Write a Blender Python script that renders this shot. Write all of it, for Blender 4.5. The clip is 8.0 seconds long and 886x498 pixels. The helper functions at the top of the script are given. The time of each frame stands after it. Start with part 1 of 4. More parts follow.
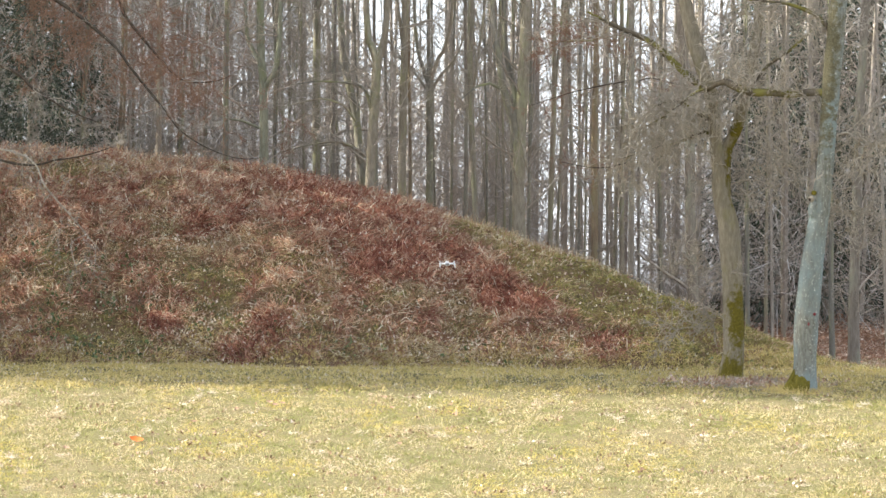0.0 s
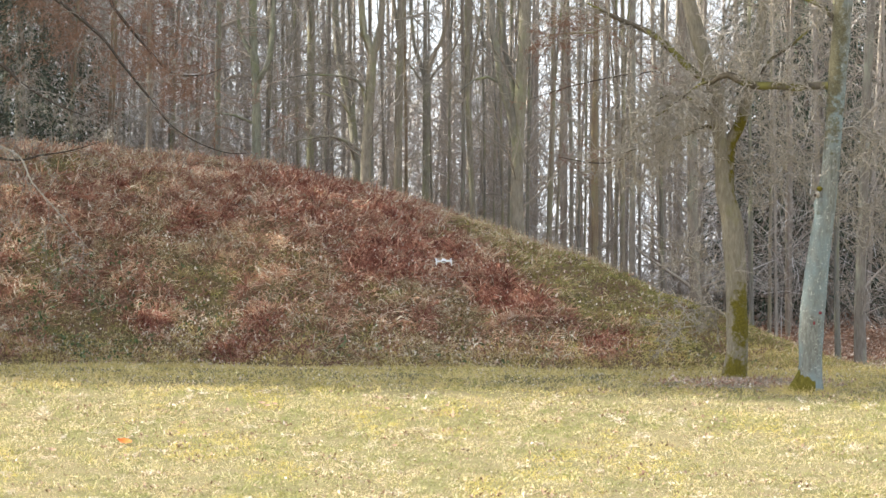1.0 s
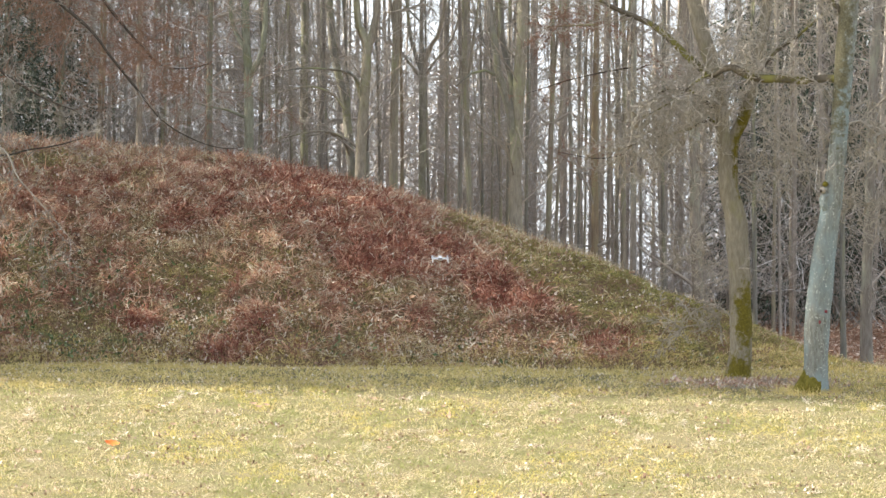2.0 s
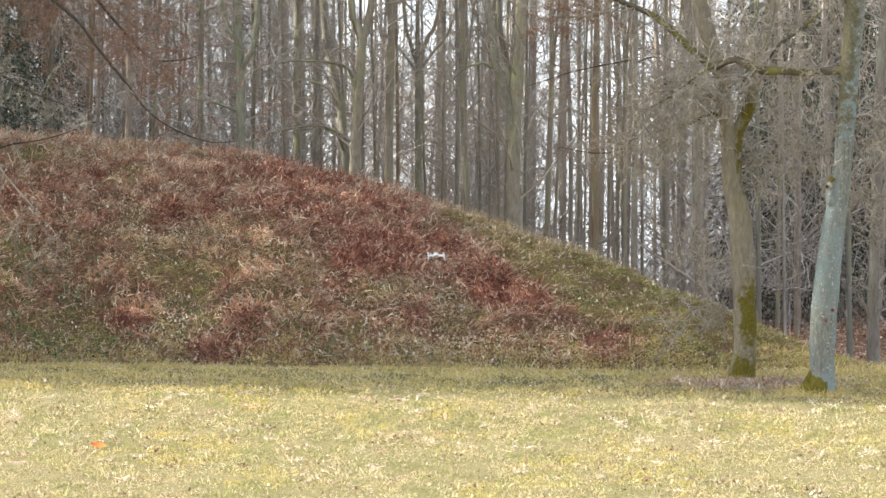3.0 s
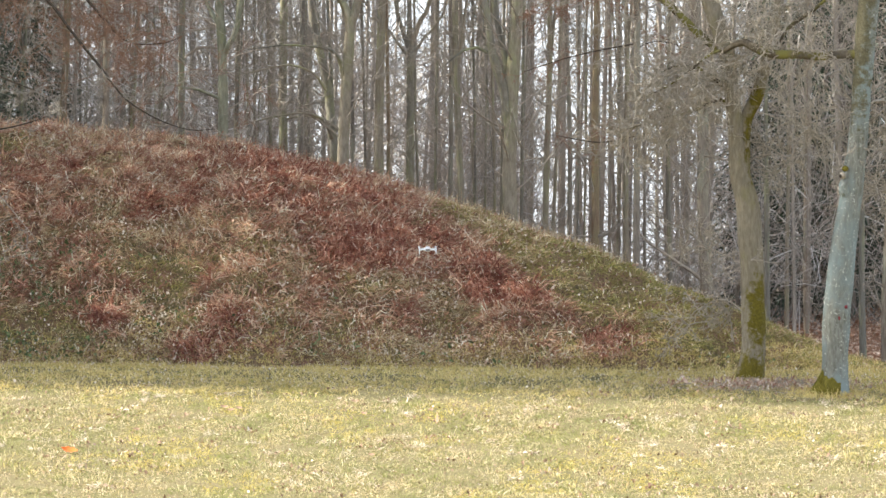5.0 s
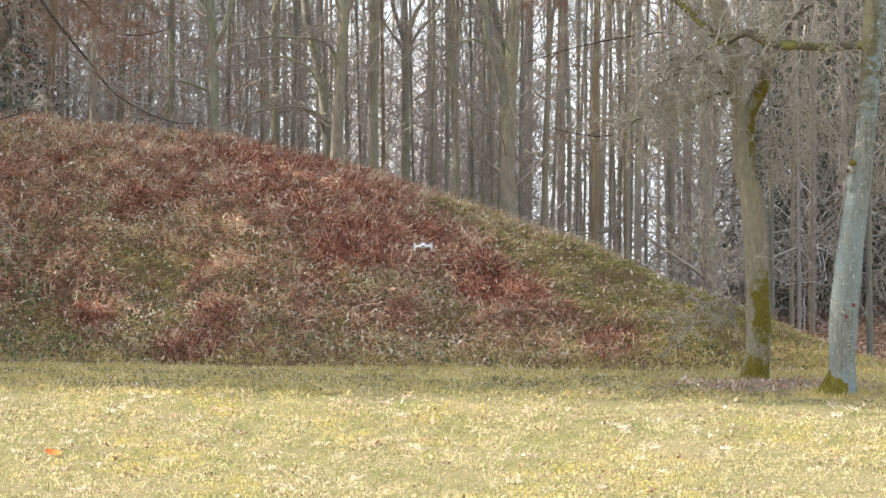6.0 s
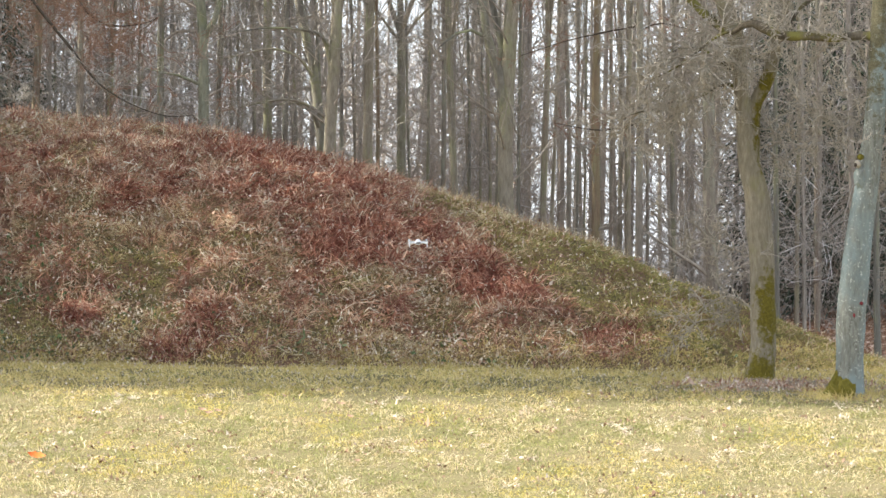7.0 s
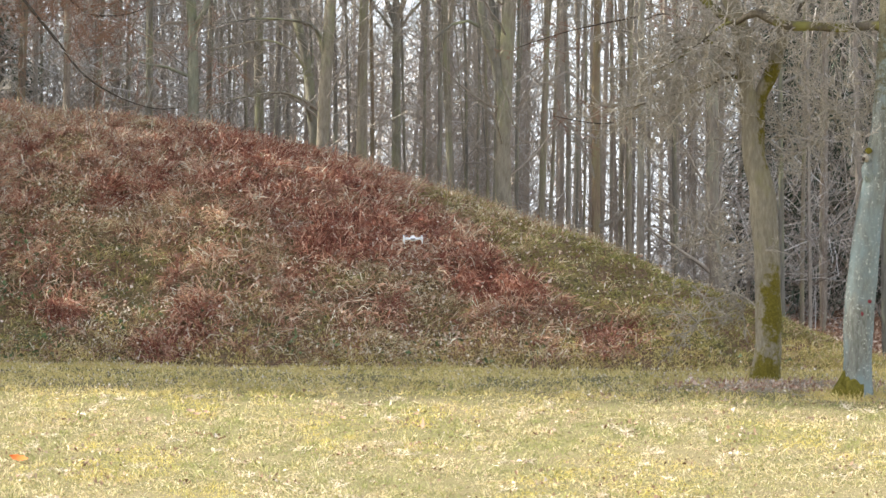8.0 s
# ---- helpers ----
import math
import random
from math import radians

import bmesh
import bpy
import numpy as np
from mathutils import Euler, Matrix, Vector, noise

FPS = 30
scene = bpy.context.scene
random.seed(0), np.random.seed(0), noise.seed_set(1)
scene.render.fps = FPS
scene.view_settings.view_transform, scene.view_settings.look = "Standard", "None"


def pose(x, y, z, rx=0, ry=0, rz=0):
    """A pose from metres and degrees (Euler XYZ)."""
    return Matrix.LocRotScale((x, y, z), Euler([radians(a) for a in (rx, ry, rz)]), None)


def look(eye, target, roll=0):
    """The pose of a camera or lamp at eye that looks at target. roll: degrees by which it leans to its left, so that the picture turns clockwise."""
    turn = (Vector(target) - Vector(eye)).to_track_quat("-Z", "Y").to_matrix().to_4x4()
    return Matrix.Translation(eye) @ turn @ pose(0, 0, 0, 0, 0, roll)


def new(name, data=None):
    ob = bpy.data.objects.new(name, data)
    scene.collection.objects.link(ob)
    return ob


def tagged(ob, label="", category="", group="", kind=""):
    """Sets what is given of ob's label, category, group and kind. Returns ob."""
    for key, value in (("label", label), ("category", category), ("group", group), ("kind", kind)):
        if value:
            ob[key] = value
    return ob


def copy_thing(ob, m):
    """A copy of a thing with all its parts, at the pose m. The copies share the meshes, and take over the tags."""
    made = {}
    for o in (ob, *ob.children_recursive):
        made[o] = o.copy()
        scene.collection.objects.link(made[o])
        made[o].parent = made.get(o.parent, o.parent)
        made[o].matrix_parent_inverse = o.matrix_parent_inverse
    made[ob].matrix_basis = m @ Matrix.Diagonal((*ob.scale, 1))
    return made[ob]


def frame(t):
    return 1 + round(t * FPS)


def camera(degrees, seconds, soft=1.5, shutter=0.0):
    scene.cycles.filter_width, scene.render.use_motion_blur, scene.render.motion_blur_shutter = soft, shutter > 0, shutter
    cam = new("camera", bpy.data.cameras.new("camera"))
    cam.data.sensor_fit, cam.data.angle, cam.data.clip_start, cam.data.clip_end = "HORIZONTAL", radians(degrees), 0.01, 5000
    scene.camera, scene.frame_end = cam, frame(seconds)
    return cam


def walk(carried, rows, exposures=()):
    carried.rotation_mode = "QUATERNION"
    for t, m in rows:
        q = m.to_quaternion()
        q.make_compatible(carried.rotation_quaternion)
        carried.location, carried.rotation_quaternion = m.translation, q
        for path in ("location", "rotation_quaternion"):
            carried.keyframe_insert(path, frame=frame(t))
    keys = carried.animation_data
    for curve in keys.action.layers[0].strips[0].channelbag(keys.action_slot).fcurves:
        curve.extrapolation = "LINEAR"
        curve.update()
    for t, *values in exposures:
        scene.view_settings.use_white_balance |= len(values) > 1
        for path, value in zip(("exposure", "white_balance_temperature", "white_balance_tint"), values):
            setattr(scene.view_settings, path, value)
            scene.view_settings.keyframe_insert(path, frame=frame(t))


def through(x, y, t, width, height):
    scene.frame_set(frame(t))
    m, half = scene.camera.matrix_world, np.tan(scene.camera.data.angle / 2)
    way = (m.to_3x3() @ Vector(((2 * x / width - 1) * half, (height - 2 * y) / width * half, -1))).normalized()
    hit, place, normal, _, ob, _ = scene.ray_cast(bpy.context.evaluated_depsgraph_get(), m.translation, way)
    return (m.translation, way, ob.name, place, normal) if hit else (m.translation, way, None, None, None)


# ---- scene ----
# Camera: a very long lens carried steadily forward over the rolling lawn.
cam = camera(7.638, 8.0, 1.5)
PITCH = 0.323
ROWS = [
    (0.0, -0.017, -60.000, 1.841),
    (0.5, 0.013, -58.635, 1.825),
    (1.0, 0.047, -57.068, 1.806),
    (1.5, 0.078, -55.660, 1.789),
    (3.0, 0.175, -51.220, 1.735),
    (3.5, 0.206, -49.802, 1.718),
    (4.0, 0.239, -48.306, 1.700),
    (4.5, 0.271, -46.855, 1.682),
    (6.0, 0.369, -42.378, 1.628),
    (6.5, 0.399, -40.986, 1.612),
    (7.0, 0.433, -39.454, 1.593),
    (7.5, 0.463, -38.085, 1.577),
    (8.0, 0.497, -36.529, 1.558),
]
walk(cam, [(t, pose(x, y, z, 90 + PITCH, 0, 0)) for t, x, y, z in ROWS])
scene.view_settings.exposure = 2.45

# World and sun: hazy spring light from the west side, under a thin white veil of cloud.
SUN_EL, SUN_AZ = 32.0, 274.3
world = bpy.data.worlds.new("sky")
scene.world = world
world.use_nodes = True
wn = world.node_tree
sky = wn.nodes.new("ShaderNodeTexSky")
sky.sky_type, sky.sun_disc = "NISHITA", False
sky.sun_elevation, sky.sun_rotation = radians(SUN_EL), radians(SUN_AZ)
sky.air_density, sky.dust_density, sky.ozone_density = 1.0, 0.4, 4.0
tone = wn.nodes.new("ShaderNodeHueSaturation")
tone.inputs["Saturation"].default_value = 0.38
wn.links.new(sky.outputs[0], tone.inputs["Color"])
veil = wn.nodes.new("ShaderNodeMix")
veil.data_type = "RGBA"
veil.inputs[0].default_value = 0.75
veil.inputs[7].default_value = (1.11, 1.23, 1.50, 1)
wn.links.new(tone.outputs[0], veil.inputs[6])
wn.links.new(veil.outputs[2], wn.nodes["Background"].inputs[0])
wn.nodes["Background"].inputs[1].default_value = 0.15

sun_data = bpy.data.lights.new("sun", "SUN")
sun_data.energy, sun_data.angle, sun_data.color = 3.6, radians(0.9), (1.0, 0.95, 0.86)
sun = new("sun", sun_data)
az, el = radians(SUN_AZ), radians(SUN_EL)
to_sun = Vector((math.sin(az) * math.cos(el), math.cos(az) * math.cos(el), math.sin(el)))
sun.matrix_world = look(to_sun * 100, (0, 0, 0))


# ---- materials ----
def node(nt, kind, **values):
    n = nt.nodes.new(kind)
    for key, value in values.items():
        n.inputs[key.replace("_", " ")].default_value = value
    return n


def ramp(nt, source, stops):
    r = nt.nodes.new("ShaderNodeValToRGB")
    while len(r.color_ramp.elements) < len(stops):
        r.color_ramp.elements.new(0.5)
    for e, (p, c) in zip(r.color_ramp.elements, stops):
        e.position, e.color = p, (*c, 1)
    nt.links.new(source, r.inputs[0])
    return r.outputs[0]


def mix(nt, fac, a, b):
    m = nt.nodes.new("ShaderNodeMix")
    m.data_type = "RGBA"
    nt.links.new(fac, m.inputs[0])
    for socket, value in ((m.inputs[6], a), (m.inputs[7], b)):
        if isinstance(value, tuple):
            socket.default_value = (*value, 1)
        else:
            nt.links.new(value, socket)
    return m.outputs[2]


def fresh(name, rough=0.85, spec=0.25):
    m = bpy.data.materials.new(name)
    m.use_nodes = True
    b = m.node_tree.nodes["Principled BSDF"]
    b.inputs["Roughness"].default_value = rough
    b.inputs["Specular IOR Level"].default_value = spec
    return m, m.node_tree, b


def noise_node(nt, coords, scale, detail=4.0, rough=0.6, stretch=None):
    n = node(nt, "ShaderNodeTexNoise", Scale=scale, Detail=detail, Roughness=rough)
    if stretch:
        s = nt.nodes.new("ShaderNodeMapping")
        s.inputs["Scale"].default_value = stretch
        nt.links.new(coords, s.inputs[0])
        coords = s.outputs[0]
    nt.links.new(coords, n.inputs["Vector"])
    return n.outputs["Fac"]


def bump(nt, b, height, strength, distance):
    n = node(nt, "ShaderNodeBump", Strength=strength, Distance=distance)
    nt.links.new(height, n.inputs["Height"])
    nt.links.new(n.outputs[0], b.inputs["Normal"])


def edge_mask(nt, value, lo, hi):
    n = nt.nodes.new("ShaderNodeMapRange")
    n.inputs["From Min"].default_value, n.inputs["From Max"].default_value = lo, hi
    nt.links.new(value, n.inputs["Value"])
    return n.outputs[0]


def bark(name, dark, light, moss=None, moss_at=(0.5, 0.62), spots=None, stretch=(1, 1, 0.25), relief=0.02, tint=0.38, zones=()):
    """Bark with long furrows, patches of moss or lichen, and a shade of its own for each tree."""
    m, nt, b = fresh(name, 0.9, 0.15)
    co = nt.nodes.new("ShaderNodeTexCoord").outputs["Object"]
    info = nt.nodes.new("ShaderNodeObjectInfo")
    fine = noise_node(nt, co, 22, 6, 0.7, stretch)
    broad = noise_node(nt, co, 2.2, 4, 0.6, (1, 1, 0.5))
    base = ramp(nt, fine, [(0.28, dark), (0.68, light)])
    shade = ramp(nt, info.outputs["Random"], [(0.0, (1 - tint, 1 - tint, 1 - tint)), (1.0, (1.0, 1 - 0.3 * tint, 1 - 0.6 * tint))])
    mul = nt.nodes.new("ShaderNodeMix")
    mul.data_type, mul.blend_type = "RGBA", "MULTIPLY"
    mul.inputs[0].default_value = 1
    nt.links.new(base, mul.inputs[6])
    nt.links.new(shade, mul.inputs[7])
    base = mul.outputs[2]
    if moss:
        mask = ramp(nt, broad, [(moss_at[0], (0, 0, 0)), (moss_at[1], (1, 1, 1))])
        base = mix(nt, mask, base, moss)
    if spots:
        tiny = noise_node(nt, co, 22, 5, 0.7)
        base = mix(nt, ramp(nt, tiny, [(0.585, (0, 0, 0)), (0.66, (0.9, 0.9, 0.9))]), base, spots)
    for centre, size, colour in zones:
        s = nt.nodes.new("ShaderNodeMapping")
        s.vector_type = "TEXTURE"
        s.inputs["Location"].default_value, s.inputs["Scale"].default_value = centre, size
        nt.links.new(co, s.inputs[0])
        l = nt.nodes.new("ShaderNodeVectorMath")
        l.operation = "LENGTH"
        nt.links.new(s.outputs[0], l.inputs[0])
        rag = nt.nodes.new("ShaderNodeMath")
        rag.operation = "MULTIPLY_ADD"
        rag.inputs[1].default_value = 3.2
        nt.links.new(noise_node(nt, co, 8, 6, 0.75), rag.inputs[0])
        nt.links.new(l.outputs["Value"], rag.inputs[2])
        moss_col = ramp(nt, noise_node(nt, co, 30, 4, 0.7), [(0.3, tuple(0.45 * c for c in colour)), (0.7, colour)])
        base = mix(nt, edge_mask(nt, rag.outputs[0], 2.72, 2.3), base, moss_col)
    nt.links.new(base, b.inputs["Base Color"])
    bump(nt, b, fine, 0.7, relief)
    return m


def blades(name, stops, patch=None, patch_scale=0.5, rough=0.8, through=0.0, second=None, second_scale=1.5, dead=None, drawn=None):
    """Leaves and blades: a colour for each one, and patches that change over the ground."""
    m, nt, b = fresh(name, rough, 0.2)
    isl = nt.nodes.new("ShaderNodeNewGeometry").outputs["Random Per Island"]
    base = ramp(nt, isl, stops)
    if patch:
        co = nt.nodes.new("ShaderNodeTexCoord").outputs["Object"]
        n = noise_node(nt, co, patch_scale, 5, 0.65, drawn)
        base = mix(nt, ramp(nt, n, [(0.49, (0, 0, 0)), (0.57, (0.75, 0.75, 0.75))]), base, patch)
    if second:
        n = noise_node(nt, co, second_scale, 6, 0.7, drawn)
        base = mix(nt, ramp(nt, n, [(0.50, (0, 0, 0)), (0.58, (0.85, 0.85, 0.85))]), base, second)
        n = noise_node(nt, co, second_scale * 1.7, 6, 0.7, drawn)
        base = mix(nt, ramp(nt, n, [(0.55, (0, 0, 0)), (0.66, (0.75, 0.75, 0.75))]), base, dead)
    nt.links.new(base, b.inputs["Base Color"])
    if through:
        t = nt.nodes.new("ShaderNodeBsdfTranslucent")
        nt.links.new(base, t.inputs[0])
        s = nt.nodes.new("ShaderNodeMixShader")
        s.inputs[0].default_value = through
        nt.links.new(b.outputs[0], s.inputs[1])
        nt.links.new(t.outputs[0], s.inputs[2])
        nt.links.new(s.outputs[0], nt.nodes["Material Output"].inputs[0])
    return m


def plain(name, colour, rough=0.5, metal=0.0, spec=0.5):
    m, nt, b = fresh(name, rough, spec)
    co = nt.nodes.new("ShaderNodeTexCoord").outputs["Object"]
    n = noise_node(nt, co, 60, 3)
    nt.links.new(ramp(nt, n, [(0.3, tuple(0.9 * c for c in colour)), (0.7, colour)]), b.inputs["Base Color"])
    b.inputs["Metallic"].default_value = metal
    return m


def soil(name, a, b_, c, scale, relief):
    m, nt, b = fresh(name, 0.95, 0.1)
    co = nt.nodes.new("ShaderNodeTexCoord").outputs["Object"]
    n1 = noise_node(nt, co, scale, 6, 0.7)
    n2 = noise_node(nt, co, scale * 14, 5, 0.7)
    base = mix(nt, ramp(nt, n1, [(0.4, (0, 0, 0)), (0.6, (1, 1, 1))]), a, b_)
    base = mix(nt, ramp(nt, n2, [(0.5, (0, 0, 0)), (0.64, (1, 1, 1))]), base, c)
    nt.links.new(base, b.inputs["Base Color"])
    bump(nt, b, n2, 0.8, relief)
    return m


M_GROUND, nt, bs = fresh("ground_cover", 0.95, 0.1)
co = nt.nodes.new("ShaderNodeTexCoord").outputs["Object"]
sep = nt.nodes.new("ShaderNodeSeparateXYZ")
nt.links.new(co, sep.inputs[0])
n1, n2 = noise_node(nt, co, 0.9, 6, 0.7), noise_node(nt, co, 16, 5, 0.75)
lawn_col = mix(nt, ramp(nt, n1, [(0.40, (0, 0, 0)), (0.60, (1, 1, 1))]), (0.13, 0.12, 0.05), (0.18, 0.145, 0.08))
lawn_col = mix(nt, ramp(nt, n2, [(0.50, (0, 0, 0)), (0.66, (1, 1, 1))]), lawn_col, (0.16, 0.16, 0.06))
n3 = noise_node(nt, co, 55, 4, 0.8)
lawn_col = mix(nt, ramp(nt, n3, [(0.50, (0, 0, 0)), (0.60, (0.6, 0.6, 0.6))]), lawn_col, (0.28, 0.23, 0.12))
lawn_col = mix(nt, ramp(nt, n3, [(0.36, (0.9, 0.9, 0.9)), (0.46, (0, 0, 0))]), lawn_col, (0.07, 0.065, 0.03))
wood_col = mix(nt, ramp(nt, n1, [(0.42, (0, 0, 0)), (0.58, (1, 1, 1))]), (0.20, 0.105, 0.06), (0.30, 0.165, 0.095))
wood_col = mix(nt, ramp(nt, n2, [(0.48, (0, 0, 0)), (0.62, (1, 1, 1))]), wood_col, (0.06, 0.045, 0.03))
edge = nt.nodes.new("ShaderNodeMapRange")
edge.inputs["From Min"].default_value, edge.inputs["From Max"].default_value = 66.0, 68.5
nt.links.new(sep.outputs["Y"], edge.inputs["Value"])
nt.links.new(mix(nt, edge.outputs[0], lawn_col, wood_col), bs.inputs["Base Color"])
bump(nt, bs, n2, 0.9, 0.04)

M_MOUND = soil("mound_soil", (0.185, 0.152, 0.070), (0.205, 0.118, 0.076), (0.048, 0.038, 0.023), 1.8, 0.05)
M_LAWN = blades("lawn_grass", [(0.0, (0.150, 0.154, 0.050)), (0.2, (0.323, 0.286, 0.112)), (0.5, (0.508, 0.407, 0.213)), (0.8, (0.716, 0.583, 0.370)), (1.0, (0.347, 0.308, 0.123))], (0.555, 0.450, 0.115), 0.55, through=0.25, second=(0.196, 0.226, 0.067), second_scale=1.2, dead=(0.635, 0.462, 0.337), drawn=(1, 0.3, 0.3))
M_THATCH = blades("lawn_thatch", [(0.0, (0.210, 0.164, 0.080)), (0.3, (0.399, 0.328, 0.171)), (0.65, (0.608, 0.513, 0.332)), (1.0, (0.733, 0.646, 0.472))], (0.497, 0.410, 0.086), 0.55, through=0.25, second=(0.248, 0.259, 0.097), second_scale=1.2, dead=(0.594, 0.454, 0.324), drawn=(1, 0.3, 0.3))
M_TUFT = blades("tuft_grass", [(0.0, (0.15, 0.17, 0.055)), (0.35, (0.33, 0.30, 0.12)), (0.7, (0.58, 0.49, 0.28)), (1.0, (0.72, 0.63, 0.43))], (0.26, 0.26, 0.09), 1.2, through=0.25)
M_MAT = blades("dead_mat", [(0.0, (0.42, 0.33, 0.22)), (0.5, (0.62, 0.53, 0.40)), (1.0, (0.76, 0.69, 0.57))], through=0.1)
M_ROUGH = blades("rough_grass", [(0.0, (0.400, 0.360, 0.120)), (0.4, (0.586, 0.451, 0.166)), (0.8, (0.800, 0.652, 0.334)), (1.0, (0.520, 0.470, 0.170))], (0.582, 0.470, 0.190), 0.9, through=0.15)
M_STRAW = blades("dead_grass", [(0.0, (0.287, 0.179, 0.104)), (0.4, (0.606, 0.406, 0.239)), (0.8, (0.800, 0.733, 0.477)), (1.0, (0.349, 0.282, 0.119))], (0.281, 0.200, 0.103), 1.7, through=0.15)
M_BRACKEN = blades("dead_bracken", [(0.0, (0.237, 0.118, 0.078)), (0.3, (0.508, 0.276, 0.182)), (0.65, (0.723, 0.476, 0.311)), (1.0, (0.800, 0.800, 0.635))], (0.226, 0.078, 0.053), 2.2, through=0.15)
M_RUSSET = blades("russet_bracken", [(0.0, (0.16, 0.055, 0.038)), (0.35, (0.37, 0.155, 0.10)), (0.7, (0.54, 0.265, 0.17)), (1.0, (0.74, 0.52, 0.38))], (0.17, 0.05, 0.035), 3.0, through=0.15)
M_GREEN = blades("moss_grass", [(0.0, (0.156, 0.156, 0.052)), (0.4, (0.313, 0.285, 0.087)), (0.75, (0.543, 0.442, 0.184)), (1.0, (0.193, 0.225, 0.078))], (0.230, 0.198, 0.063), 1.8, through=0.15)
M_LEAF = blades("fallen_leaf", [(0.0, (0.26, 0.13, 0.08)), (0.4, (0.44, 0.28, 0.19)), (0.8, (0.62, 0.49, 0.38)), (1.0, (0.74, 0.64, 0.53))], through=0.1)
M_PALE_LEAF = blades("bleached_leaf", [(0.0, (0.13, 0.075, 0.045)), (0.4, (0.34, 0.22, 0.145)), (0.85, (0.50, 0.39, 0.29)), (1.0, (0.62, 0.54, 0.45))])
M_ORANGE = blades("orange_leaf", [(0.0, (0.62, 0.13, 0.03)), (1.0, (0.72, 0.18, 0.04))], through=0.1)
M_IVY = blades("ivy_leaves", [(0.0, (0.053, 0.075, 0.028)), (0.5, (0.105, 0.144, 0.055)), (1.0, (0.195, 0.237, 0.110))], rough=0.5)
M_NEEDLE = blades("spruce_needles", [(0.0, (0.033, 0.048, 0.032)), (0.6, (0.057, 0.077, 0.049)), (1.0, (0.097, 0.116, 0.082))])
M_HOLLY = blades("evergreen_leaves", [(0.0, (0.047, 0.058, 0.039)), (0.6, (0.086, 0.101, 0.066)), (1.0, (0.172, 0.187, 0.156))], rough=0.75)
M_BEECH = bark("beech_bark", (0.184, 0.172, 0.137), (0.379, 0.360, 0.304), (0.289, 0.291, 0.151), (0.48, 0.72))
M_BROWN = bark("brown_bark", (0.171, 0.153, 0.131), (0.380, 0.341, 0.291), (0.333, 0.333, 0.242), (0.48, 0.72))
M_RUST = bark("rusty_bark", (0.169, 0.131, 0.096), (0.353, 0.276, 0.202), (0.286, 0.250, 0.142), (0.42, 0.7))
M_MOSSY = bark("mossy_bark", (0.151, 0.150, 0.105), (0.313, 0.311, 0.231), (0.217, 0.231, 0.105), (0.52, 0.7), tint=0.05)
MOSS = (0.175, 0.142, 0.022)
M_OAK = bark("oak_bark", (0.14, 0.12, 0.085), (0.30, 0.26, 0.19), (0.21, 0.19, 0.09), (0.55, 0.72), relief=0.03, tint=0.03, zones=(((0.0, -0.1, 0.15), (0.34, 0.4, 0.42), MOSS), ((0.12, -0.12, 1.2), (0.20, 0.3, 0.62), MOSS), ((0.10, -0.15, 4.15), (0.20, 0.5, 0.85), MOSS)))
M_PALE = bark("lichen_bark", (0.105, 0.103, 0.082), (0.285, 0.287, 0.245), (0.214, 0.255, 0.242), (0.42, 0.60), spots=(0.56, 0.56, 0.49), relief=0.03, tint=0.03, zones=(((-0.24, -0.15, 0.08), (0.206, 0.324, 0.251), MOSS), ((0.3, -0.1, 6.6), (0.35, 0.5, 2.2), (0.174, 0.154, 0.092))))
M_MOSS = bark("moss", (0.088, 0.076, 0.010), (0.192, 0.160, 0.028), stretch=(1, 1, 1), relief=0.04, tint=0.05)
M_LIMB = bark("mossy_limb_bark", (0.06, 0.05, 0.036), (0.17, 0.14, 0.10), (0.19, 0.17, 0.05), (0.43, 0.55), relief=0.03, tint=0.05)
M_TWIG = bark("twigs", (0.247, 0.221, 0.184), (0.480, 0.428, 0.360), tint=0.2)
# Far twigs: distance haze is put into the colour, paler than the near twigs.
M_HAZE = blades("hazed_far_twigs", [(0.0, (0.214, 0.189, 0.161)), (0.6, (0.407, 0.366, 0.317)), (1.0, (0.593, 0.570, 0.530))], (0.343, 0.282, 0.225), 0.3)
M_OAKTWIG = bark("oak_twigs", (0.24, 0.21, 0.165), (0.52, 0.46, 0.375), tint=0.1)
M_REDTWIG = bark("larch_twigs", (0.18, 0.105, 0.075), (0.37, 0.228, 0.16), tint=0.1)
M_DARKTWIG = bark("dark_twigs", (0.045, 0.035, 0.028), (0.099, 0.079, 0.060), tint=0.1)
M_DEAD = bark("bleached_wood", (0.30, 0.26, 0.21), (0.50, 0.45, 0.38), tint=0.1)
M_WHITE = plain("white_plastic", (0.70, 0.71, 0.73), 0.35)
M_GREY = plain("grey_plastic", (0.22, 0.22, 0.23), 0.4)
M_RED = plain("red_paint", (0.180, 0.018, 0.021), 0.7)
M_WOUND = plain("bare_wood", (0.36, 0.31, 0.24), 0.9)


# ---- mesh helpers ----
def mesh_of(name, verts, faces, material, smooth=False):
    me = bpy.data.meshes.new(name)
    me.from_pydata([tuple(v) for v in verts] if not isinstance(verts, np.ndarray) else verts.tolist(), [], faces if isinstance(faces, list) else faces.tolist())
    me.materials.append(material)
    if smooth:
        me.polygons.foreach_set("use_smooth", [True] * len(me.polygons))
    me.update()
    return me


def part_of(name, me, parent=None, label=""):
    ob = new(name, me)
    if parent:
        ob.parent = parent
    return tagged(ob, label)


def part(name, bm, material, parent, label="", smooth=False):
    me = bpy.data.meshes.new(name)
    bm.to_mesh(me)
    bm.free()
    me.materials.append(material)
    if smooth:
        me.polygons.foreach_set("use_smooth", [True] * len(me.polygons))
    return part_of(name, me, parent, label)


def curve_through(points, radii, step):
